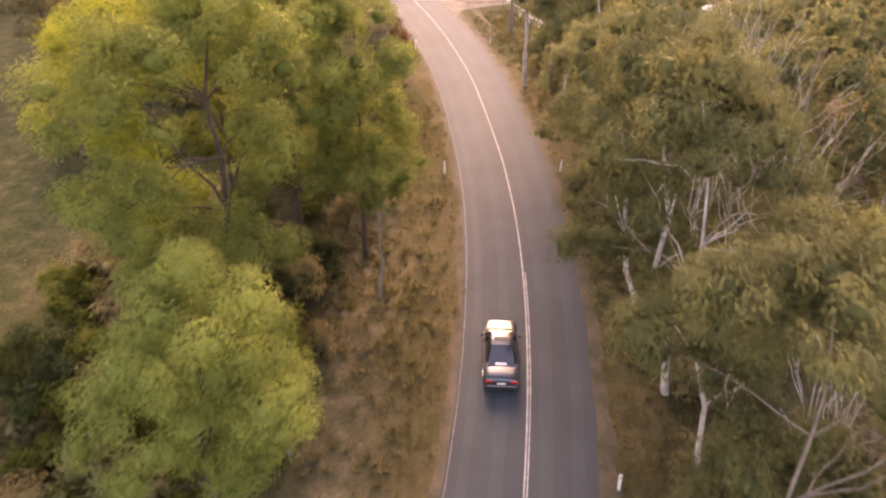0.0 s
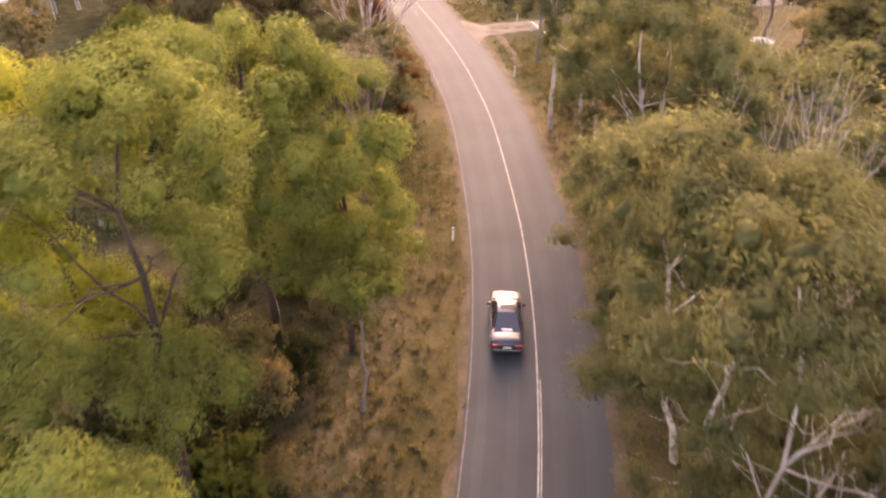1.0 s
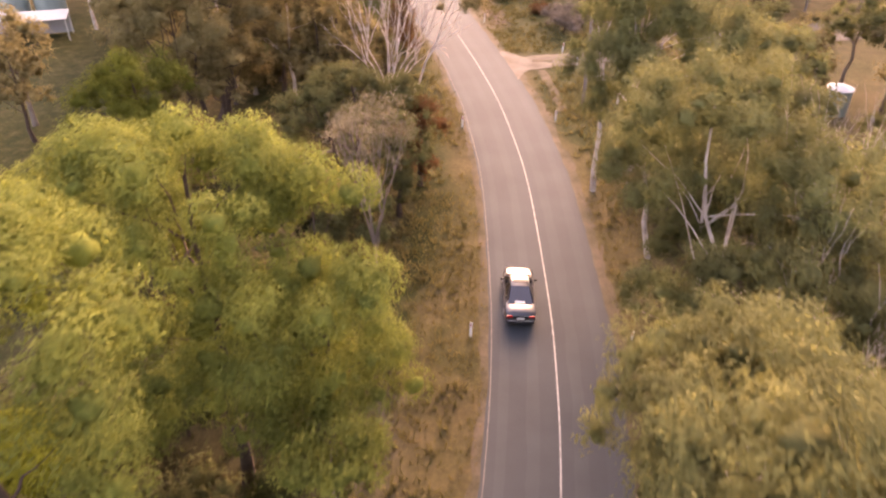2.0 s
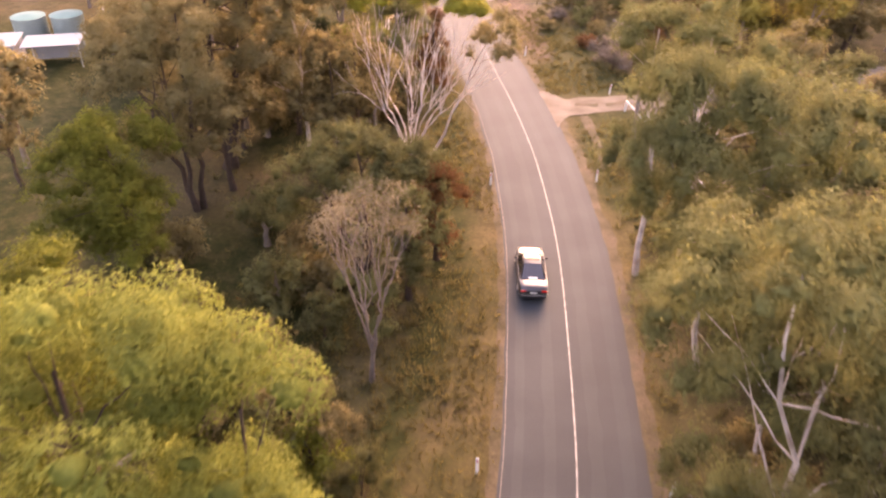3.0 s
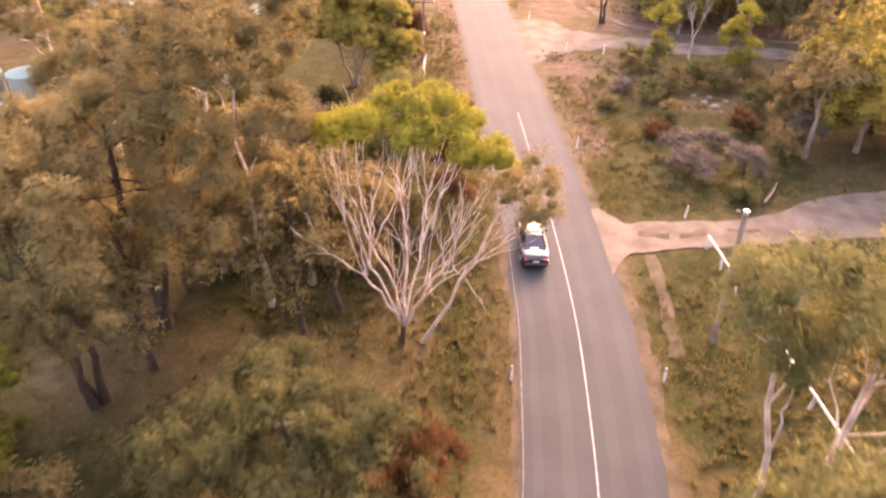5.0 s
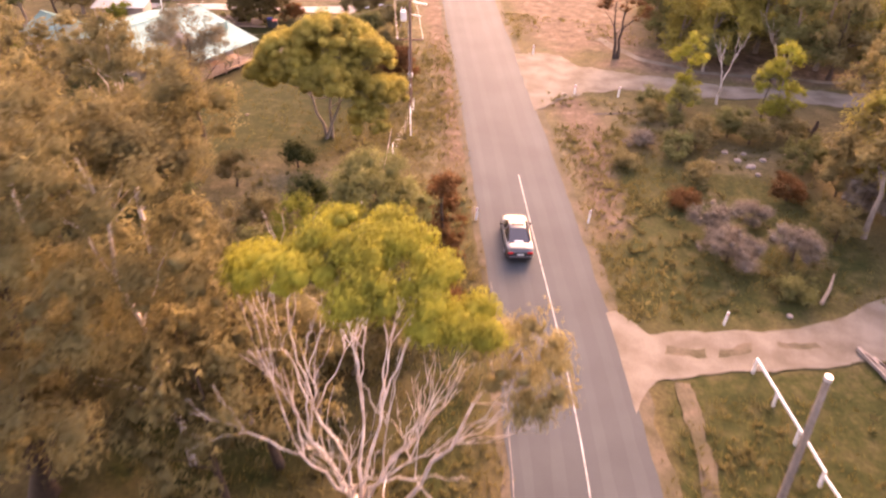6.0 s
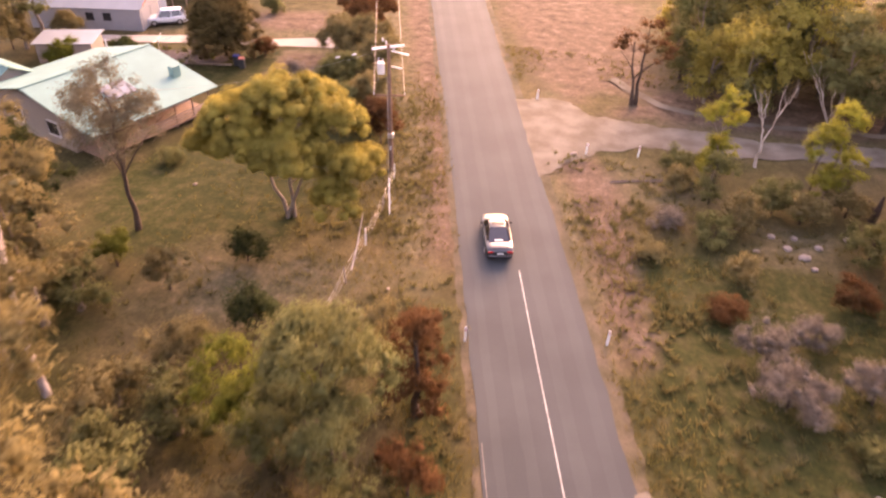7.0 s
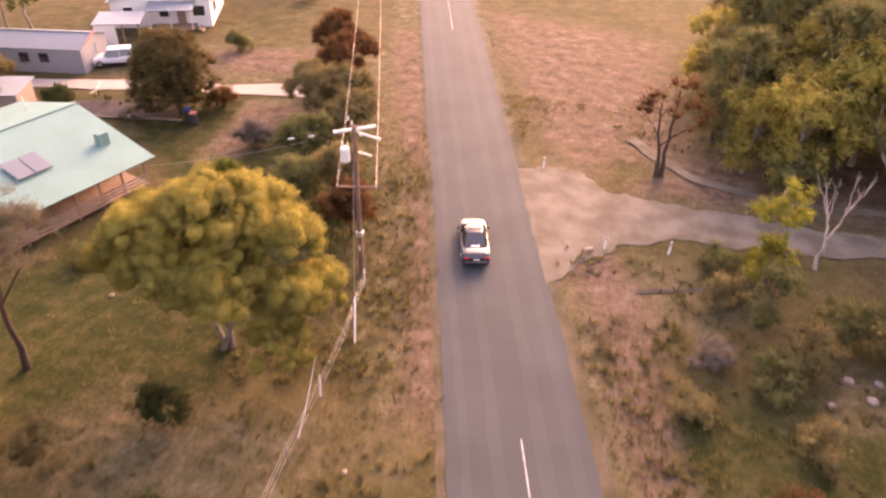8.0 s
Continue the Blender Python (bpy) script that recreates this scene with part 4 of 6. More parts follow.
    tree("tree", -48.0, 136.8, [(0, 0, 4.4, 3.2, 0.9), (-1.6, 0.8, 3.2, 2.9, 0.95), (1.8, -0.2, 3.0, 2.9, 0.95), (0.2, -1.6, 2.4, 2.9, 0.9), (0, -1.0, 3.6, 3.0, 0.95)], "hedge", "dark", "large dense dark olive hedge tree by the drive", 37, rc=0.6, per=190, size=0.16, cover=1.7, droop=0.0, core=0.55, low=-0.8)
    for (x, y, h, r, lf, s) in [(-44.2, 138.0, 2.2, 1.4, "red", 1), (-35.4, 145.6, 5.6, 3.0, "red", 2), (-33.2, 138.6, 5.4, 3.2, "brown", 3), (-30.6, 135.2, 4.6, 2.6, "brown", 18), (-36.4, 140.6, 4.8, 2.4, "brown", 19), (-39.6, 153.6, 5.0, 2.8, "red", 4), (-32.2, 130.6, 4.4, 2.1, "gum", 5), (-27.6, 126.6, 4.6, 2.4, "brown", 6), (-38.0, 132.4, 2.4, 1.5, "mauve", 7), (-25.1, 123.0, 3.8, 2.0, "red", 8), (-29.6, 124.8, 4.2, 1.8, "gum", 9), (-50.6, 152.0, 1.9, 1.3, "gum", 10), (-52.0, 171.0, 1.8, 1.4, "brown", 11), (-58.4, 133.6, 2.0, 1.5, "dark", 12), (-62.8, 129.4, 2.4, 1.8, "green", 13), (-66.5, 135.0, 3.2, 1.8, "brown", 14), (-70.5, 131.0, 4.5, 2.4, "brown", 15), (-39.4, 114.6, 0.9, 0.7, "gum", 16), (-36.8, 127.0, 1.6, 1.1, "green", 17)]:
        tree("shrub", x, y, round_lobes(rg, h, r, 4, 0.2), lf, "dark", "rounded garden shrub near the houses", 80 + s, rc=0.6, per=190, size=0.2, cover=1.7, low=-0.8, trunk_r=0.07, limbs=4, category="shrub")
    # far side of the road: gums that lean over it
    G = "tall olive gum with pale limbs overhanging the road edge"
    tree("gum_tree", 12.0, 13.4, [(-3.4, -0.4, 15.4, 2.4, 0.9), (-1.0, 2.4, 15.0, 2.2, 0.9), (1.0, -1.4, 13.6, 2.4, 0.9), (-4.4, 2.4, 12.4, 2.0, 0.9), (2.4, 2.2, 12.0, 2.2, 0.9)], "gum", "grey", G, boost=3.2, slim=0.34, size=0.26, rc=0.95, core=0.4, seed=110, trunk_r=0.12, limbs=12, droop=0.5)
    tree("gum_tree", 11.6, 20.6, [(-4.4, 0.6, 17.2, 2.3, 0.9), (-5.0, 1.6, 14.0, 1.9, 0.9), (-2.0, 1.4, 15.6, 2.3, 0.9), (2.0, 2.2, 11.8, 2.4, 0.9), (0.4, -2.4, 12.2, 2.0, 0.9)], "gum", "white", G, boost=3.2, slim=0.34, size=0.26, rc=0.95, core=0.4, seed=111, trunk_r=0.13, limbs=12, droop=0.5)
    tree("gum_tree", 11.4, 26.2, [(-4.2, -0.4, 16.8, 2.4, 0.9), (-2.4, -2.6, 17.2, 2.3, 0.9), (-0.2, 1.0, 14.6, 2.4, 0.9), (-3.2, 1.4, 13.2, 2.0, 0.9)], "gum", "white", G, boost=3.2, slim=0.34, size=0.26, rc=0.95, core=0.4, seed=112, trunk_r=0.18, limbs=12, droop=0.5)
    tree("gum_tree", 11.0, 31.4, [(-4.8, -1.2, 15.0, 2.0, 0.9), (-3.0, -2.4, 15.4, 2.2, 0.9), (-2.6, 1.0, 14.2, 2.1, 0.9), (0.8, 0.6, 12.4, 2.3, 0.9), (-4.4, 0.8, 11.4, 1.8, 0.9)], "gum", "white", G, boost=3.2, slim=0.34, size=0.26, rc=0.95, core=0.4, seed=113, trunk_r=0.17, limbs=12, droop=0.5)
    tree("gum_tree", 13.2, 38.4, [(-3.0, -0.4, 12.2, 2.2, 0.9), (-1.0, 2.0, 12.4, 2.2, 0.9), (1.6, -1.4, 11.6, 2.4, 0.9)], "gum", "white", G, boost=3.2, slim=0.34, size=0.26, rc=0.95, core=0.4, seed=114, trunk_r=0.16, limbs=12, droop=0.5)
    tree("gum_tree", 11.6, 43.8, [(-3.6, -0.6, 16.2, 2.4, 0.95), (-4.6, 0.6, 13.2, 1.9, 0.95), (-1.4, 0.4, 15.4, 2.4, 0.9), (1.2, -1.8, 14.4, 2.2, 0.9), (-1.8, 1.4, 12.4, 2.3, 0.9)], "gum", "white", "tall yellow-green gum with pale limbs", 115, boost=3.0, slim=0.34, size=0.26, rc=0.95, core=0.42, trunk_r=0.17, limbs=12, droop=0.4)
    tree("gum_tree", 12.6, 51.0, [(-2.4, -0.4, 11.4, 2.2, 0.9), (0.8, 1.2, 12.4, 2.3, 0.9), (2.4, -1.4, 10.6, 2.2, 0.9)], "gum", "white", G, boost=3.2, slim=0.34, size=0.26, rc=0.95, core=0.4, seed=116, trunk_r=0.16, limbs=12, droop=0.5)
    tree("gum_tree", 10.6, 57.8, [(-4.2, -0.6, 15.4, 2.0, 0.95), (-2.4, -0.6, 15.4, 2.1, 0.95), (-4.8, -1.0, 12.8, 2.0, 1.0), (-3.0, -2.2, 13.0, 2.1, 0.95), (0.0, -1.0, 15.0, 2.2, 0.9), (1.8, -1.6, 13.6, 2.2, 0.9), (-3.8, -1.6, 10.2, 2.0, 1.0), (-1.4, -3.0, 10.6, 2.1, 0.95), (1.0, -3.0, 11.4, 2.0, 0.95)], "gum", "white", G, boost=3.2, slim=0.34, size=0.26, rc=0.95, core=0.4, seed=117, trunk_r=0.17, limbs=12, droop=0.6)
    tree("gum_tree", 7.4, 66.0, [(-1.7, -1.0, 15.5, 1.7, 1.0), (-1.2, -0.2, 13.2, 1.8, 1.0)], "gum", "white", "slender round-topped yellow-green gum", 118, boost=3.0, slim=0.34, size=0.24, rc=0.9, core=0.45, skirt=0, trunk_r=0.2, limbs=10, droop=0.4)
    tree("gum_tree", 10.1, 67.2, [(-1.7, -2.2, 16.0, 2.0, 1.0), (-1.0, -1.2, 13.6, 2.1, 1.0), (1.8, -2.4, 14.0, 1.9, 0.95)], "gum", "white", "slender round-topped yellow-green gum", 119, boost=3.0, slim=0.34, size=0.24, rc=0.9, core=0.45, skirt=0, trunk_r=0.2, limbs=10, droop=0.4)
    for i, (x, y, h) in enumerate([(12.8, 22.4, 16.0), (13.8, 26.0, 17.0), (14.0, 17.6, 13.5), (16.2, 21.4, 16.0), (12.8, 30.4, 17.5), (14.8, 35.6, 17.5), (16.4, 40.0, 17.0), (15.8, 46.8, 17.0)]):
        rng = np.random.default_rng(200 + i)
        t = thing("dead_tree", x, y, -0.1, 0, "leafless white gum with bare forked limbs", "tree", "bare white gums")
        lines, tips = bare_branches(rng, (0, 0, 0), 0.30, h, 3, 0.085, 3)
        tubes_part("trunk", lines, BARK["white"], t, 6)
    # past the first corner
    t = thing("dead_tree", 4.7, 128.8, -0.1, 0, "small leafless white tree beside the gravel road", "tree", "bare white gums")
    lines, tips = bare_branches(np.random.default_rng(230), (0, 0, 2.2), 0.55, 5.0, 2, 0.075, 3)
    tubes_part("trunk", [(bend(np.random.default_rng(231), (0, 0, 0), (0, 0, 2.3), 3), [0.13, 0.11, 0.1, 0.09])] + lines, BARK["white"], t, 6)
    for (x, y, h, r, lf, s) in [(1.2, 121.6, 4.2, 1.6, "gum", 1), (3.0, 118.6, 3.0, 1.8, "brown", 2), (5.4, 102.0, 2.6, 2.2, "mauve", 3), (4.6, 105.4, 2.4, 1.7, "mauve", 4), (9.6, 103.6, 2.6, 1.8, "mauve", 5), (1.0, 126.6, 3.4, 1.2, "gold", 6), (-1.4, 126.4, 1.6, 1.4, "gum", 7), (8.4, 125.6, 5.6, 1.7, "gum", 8), (7.4, 120.8, 2.4, 1.8, "brown", 9), (11.4, 117.4, 3.2, 2.2, "gum", 10), (14.4, 110.6, 3.2, 2.0, "mauve", 11), (3.4, 112.6, 1.6, 1.4, "brown", 12), (9.2, 99.4, 1.4, 1.3, "gum", 14), (-0.8, 123.0, 1.8, 1.5, "brown", 15), (1.6, 116.4, 1.8, 1.6, "gum", 16), (5.6, 121.6, 2.6, 2.2, "gum", 17), (-1.6, 117.4, 1.3, 1.3, "mauve", 18), (12.6, 107.0, 2.6, 1.9, "brown", 19), (13.4, 113.6, 3.4, 2.2, "brown", 20), (9.8, 111.8, 1.8, 1.5, "red", 21), (2.6, 108.6, 1.2, 1.2, "red", 22), (7.2, 107.6, 1.5, 1.4, "mauve", 23), (-2.4, 113.4, 0.9, 1.0, "brown", 24), (10.6, 122.8, 3.0, 1.8, "brown", 25)]:
        tree("shrub", x, y, round_lobes(rg, h, r, 4, 0.2), lf, "dark", "dry roadside bush in rough grass" if lf != "mauve" else "leafless greyish mauve thicket in rough grass", 130 + s, rc=0.6, per=130 if lf != "mauve" else 300, size=0.22 if lf != "mauve" else 0.4, trunk_r=0.08, limbs=6, category="shrub", core=0.5 if lf != "mauve" else 0.4, slim=0.42 if lf != "mauve" else 0.16)
    tree("tree", 1.4, 125.6, [(0.0, 0.2, 6.4, 1.0, 1.1), (-0.7, 0.0, 5.2, 1.1, 1.1), (0.7, 0.2, 4.4, 1.1, 1.1), (0.3, -0.4, 2.8, 1.2, 1.0), (-0.2, -0.2, 1.5, 1.2, 0.9)], "gold", "grey", "slender feathery golden-green sapling by the gravel road", 160, rc=0.55, per=140, size=0.22, trunk_r=0.09, limbs=8, droop=0.5)
    tree("tree", 9.2, 124.4, [(0.0, 0.0, 6.0, 1.5, 1.1), (-0.6, 0.0, 4.4, 1.5, 1.1), (0.6, 0.2, 3.0, 1.6, 1.0), (0.0, -0.4, 1.6, 1.5, 0.9)], "gold", "grey", "bushy golden-green sapling by the gravel road", 161, rc=0.6, per=140, size=0.22, trunk_r=0.1, limbs=8, droop=0.5)
    tree("tree", -5.8, 138.2, [(0.4, 0.2, 6.6, 1.6, 0.9), (-1.0, 0.4, 5.4, 1.4, 0.9), (1.4, -0.2, 5.2, 1.3, 0.9)], "red", "dark", "sparse russet tree with a dark forked trunk by the gravel road", 162, rc=0.7, per=70, size=0.24, cover=0.7, trunk_r=0.2, stems=2, limbs=12)
    t = thing("dead_tree", 11.2, 139.4, -0.1, 0, "leaning leafless white tree at the edge of the woods", "tree", "bare white gums")
    lines, tips = bare_branches(np.random.default_rng(232), (0, 0, 0), 0.7, 7.0, 2, 0.09, 3, lean=(-2.6, 0.4))
    tubes_part("trunk", lines, BARK["white"], t, 6)
    build_woods()


def build_woods():
    """Fill of the woods behind the roadside trees: a few kinds, copied."""
    rng = np.random.default_rng(5)
    far = []
    # Kind 9's golden leaf also carries the glow of lens flare in its colour.
    for i, (lf, bk, h, r) in enumerate([("gum", "grey", 12, 3.6), ("brown", "dark", 11, 3.4), ("gum", "grey", 14.5, 3.8), ("brown", "grey", 9, 3.0), ("green", "dark", 8, 2.8), ("brown", "grey", 6, 2.6), ("gum", "grey", 3.6, 2.0), ("brown", "grey", 2.8, 1.9), ("green", "dark", 3.0, 1.9), ("dome", "grey", 9.5, 3.6), ("gum", "grey", 12, 3.8), ("brown", "dark", 7.5, 3.2)]):
        far.append((tree("tree" if h > 5 else "bush", 300 + 10 * i, -400, round_lobes(rng, h, r, 6 if i < 9 else 9, 0.4 if 5 < h and i < 9 else 0.1), lf, bk, "golden-olive woodland tree leafy to the ground" if i > 8 else "low olive-brown woodland shrub" if h < 5 else "olive-brown woodland tree with grey limbs" if bk == "grey" else "olive-brown woodland tree with dark trunk", 150 + i, rc=0.95 if h > 5 else 0.8, per=120 if h > 5 else 130, size=0.29 if h > 5 else 0.26, limbs=9 if h > 5 else 4, droop=0.45, group="woodland trees", boost=0.62, cover=0.75 if h > 5 else 0.5, core=0.4), r))
    zones = [  # x0, x1, y0, y1, count, kinds
        (14, 46, 12, 74, 48, (0, 1, 2, 3)), (16, 56, 66, 92, 20, (0, 1, 3, 5)), (-3, 16, 139, 165, 22, (9, 10, 11)), (-4, 44, 138, 182, 44, (9, 10, 11, 0)), (14, 60, 108, 128, 22, (1, 3, 5)), (15, 34, 106, 128, 14, (9, 11, 5)),
        (-44, -13, 79, 90, 22, (1, 3, 5)), (-40, -14, 66, 80, 12, (1, 3, 5)), (-46, -30, 84, 97, 10, (1, 3, 5)), (-33, -11, 91, 99, 0, (5,)), (-95, -66, 100, 150, 12, (0, 1, 3)), (-80, -50, 100, 108, 10, (1, 3, 4)),
        (-90, -56, 176, 205, 8, (0, 1, 3)), (10, 17, 6, 74, 30, (6, 7)), (17, 40, 6, 90, 34, (6, 7)), (-19, -5.5, 14, 48, 20, (6, 8)), (-21, -10, 17, 36, 22, (8, 7, 8)), (-30, -9, 48, 78, 16, (7, 6)), (-40, -13, 78, 99, 26, (7, 6, 7)), (-2, 40, 136, 180, 26, (6, 7)), (-27, -15, 44, 54, 0, (5,)), (-75, -50, 62, 84, 0, (4,))]
    used = [(-30.8, 91.0), (-47.0, 94.0), (-35, 86), (-23.9, 73.4), (-23.4, 67.2), (-18.6, 77), (29.6, 83.6)]
    first = {}
    for (x0, x1, y0, y1, n, kinds) in zones:
        made = tries = 0
        while made < n and tries < n * 40:
            tries += 1
            x, y = rng.uniform(x0, x1), rng.uniform(y0, y1)
            if any((x - a) ** 2 + (y - b) ** 2 < (3.1 if kinds[0] < 6 else 1.9) ** 2 for a, b in used) or abs(x - road_x(y)) < (9 if kinds[0] < 6 else 6.6):
                continue
            if 8 < x and 80 < y < 96 + 0.2 * x and x < 20 or x > 6 and 91 < y < 114 and abs(y - (92 + 0.42 * (x - 8) + 3)) < 6:
                continue
            if -16 < x < 60 and (y > 124 and abs(y - (131.5 + 0.1 * x)) < 5 or 136 < y < 178 and abs(x + 12.5 - (y - 137) * 0.2) < 3.4):
                continue
            if 17 < x < 34 and 53 < y < 86 and abs((x - 1.8) * 0.93 - (y - 16) * 0.385) < 4.5 or 14 < x < 26 and 16 < y < 29 or -33 < x < -11 and y > (82 if kinds[0] < 6 else 93) and y < 106:
                continue
            if -22 < x < -11 and 64 < y < 75:
                continue
            if x < -24 and abs((x - 2.2) * 0.717 + (y - 36.1) * 0.697) < 5.5:
                continue
            k = kinds[int(rng.integers(len(kinds)))]
            s = rng.uniform(0.78, 1.15)
            m = pose(x, y, -0.12, 0, 0, rng.uniform(0, 360)) @ Matrix.Diagonal((s, s, s * rng.uniform(0.9, 1.1), 1))
            if k in first:
                copy_thing(far[k][0], m)
            else:
                first[k] = m
            used.append((x, y))
            made += 1
    for k, (t, r) in enumerate(far):
        t.matrix_basis = first.get(k, pose(-60 + 4 * k, -20, -0.1))


def build_grass():
    """Tufts of dry grass on verges and open ground."""
    rng = np.random.default_rng(9)
    n = 32000
    y = rng.uniform(14, 150, n)
    side = np.where(rng.random(n) < 0.5, -1, 1)
    off = 3.75 + rng.gamma(1.6, 5.0, n)
    x = np.interp(y, ROAD_Y, ROAD_X) + side * off
    patch = np.array([noise.noise((a * 0.12, b * 0.12, 2.0)) for a, b in zip(x, y)])
    keep = (patch > -0.45 + 0.8 * rng.random(n)) & (off < 36) & ~((y > 85) & (y < 108) & (side > 0) & (abs(y - (92.6 + 0.42 * (x - 6))) < 3.4)) & ~((x > -17) & (y > 120) & (y < 143)) & (x > -42) & ~((x < -24) & (y > 139) & (y < 153))
    x, y = x[keep], y[keep]
    n = len(x)
    vs, h = [], 0.0
    blades = 4
    X, Y = np.repeat(x, blades) + rng.normal(size=n * blades) * 0.16, np.repeat(y, blades) + rng.normal(size=n * blades) * 0.16
    a = rng.uniform(0, 2 * math.pi, n * blades)
    w, ht = rng.uniform(0.03, 0.07, n * blades), rng.uniform(0.08, 0.30, n * blades)
    lx, ly = rng.normal(size=n * blades) * 0.14, rng.normal(size=n * blades) * 0.14
    z0 = -0.12
    v = np.stack([np.stack([X - np.cos(a) * w, Y - np.sin(a) * w, 0 * X + z0], 1), np.stack([X + np.cos(a) * w, Y + np.sin(a) * w, 0 * X + z0], 1), np.stack([X + lx, Y + ly, z0 + 0.1 + ht], 1)], 1).reshape(-1, 3)
    tagged(from_arrays("grass", v, np.arange(3 * n * blades).reshape(-1, 3), LEAF["grass"]), "tufts of dry olive and straw grass", "grass", "", "stuff")


def build_tussocks():
    """Taller olive tussocks standing in the rough verges and paddocks."""
    rng = np.random.default_rng(19)
    n, blades = 7000, 8
    y = rng.uniform(14, 134, n)
    side = np.where(rng.random(n) < 0.5, -1, 1)
    off = 4.4 + rng.gamma(1.8, 5.0, n)
    x = np.interp(y, ROAD_Y, ROAD_X) + side * off
    patch = np.array([noise.noise((a * 0.22, b * 0.22, 8.0)) for a, b in zip(x, y)])
    keep = (patch > -0.25 + 0.6 * rng.random(n)) & (off < 34) & ~((y > 85) & (y < 108) & (side > 0) & (abs(y - (92.6 + 0.42 * (x - 6))) < 3.8)) & ~((x > -17) & (y > 126)) & ~((x < -27) & (y > 104))
    x, y = x[keep], y[keep]
    n = len(x)
    tall = np.repeat(rng.uniform(0.14, 0.42, n), blades)
    X, Y = np.repeat(x, blades), np.repeat(y, blades)
    a = rng.uniform(0, 2 * math.pi, n * blades)
    w = 0.05 + 0.05 * rng.random(n * blades)
    lx, ly = rng.normal(size=n * blades) * tall * 0.6, rng.normal(size=n * blades) * tall * 0.6
    X, Y = X + lx * 0.3, Y + ly * 0.3
    v = np.stack([np.stack([X - np.cos(a) * w, Y - np.sin(a) * w, 0 * X - 0.12], 1), np.stack([X + np.cos(a) * w, Y + np.sin(a) * w, 0 * X - 0.12], 1), np.stack([X + lx, Y + ly, tall], 1)], 1).reshape(-1, 3)
    tagged(from_arrays("tussocks", v, np.arange(3 * n * blades).reshape(-1, 3), LEAF["tussock"]), "olive grass tussocks in the rough verges", "grass", "", "stuff")


# ---- the car and roadside things ----
def loft(stations, rings):
    """Quads over stations x ring points; each station is a list of points."""
    vs = [p for s in stations for p in s]
    n = rings
    fs = []
    for i in range(len(stations) - 1):
        for k in range(n - 1):
            fs.append((i * n + k, i * n + k + 1, (i + 1) * n + k + 1, (i + 1) * n + k))
    return vs, fs


def mirror_loft(half):
    """Each station as half profile from the bottom outside to the top middle, mirrored to a full ring."""
    return [[(x, y, z) for (x, y, z) in s] + [(-x, y, z) for (x, y, z) in reversed(s[:-1])] for s in half]


def wheel(parent, x, y, r=0.33, w=0.21):
    bm = bmesh.new()
    cyl(bm, (x - w / 2, y, r), (x + w / 2, y, r), r, r, 24)
    ty = part("wheel", bm, M_TYRE, parent, "black rubber tyre")
    bm = bmesh.new()
    s = 1 if x > 0 else -1
    cyl(bm, (x + s * w * 0.3, y, r), (x + s * (w / 2 + 0.012), y, r), r * 0.68, r * 0.62, 16)
    for k in range(5):
        a = 2 * math.pi * k / 5
        box(bm, x + s * (w / 2 + 0.012), y + math.cos(a) * r * 0.36, r + math.sin(a) * r * 0.36, 0.02, 0.07, 0.07)
    part("rim", bm, M_RIM, ty, "alloy rim")


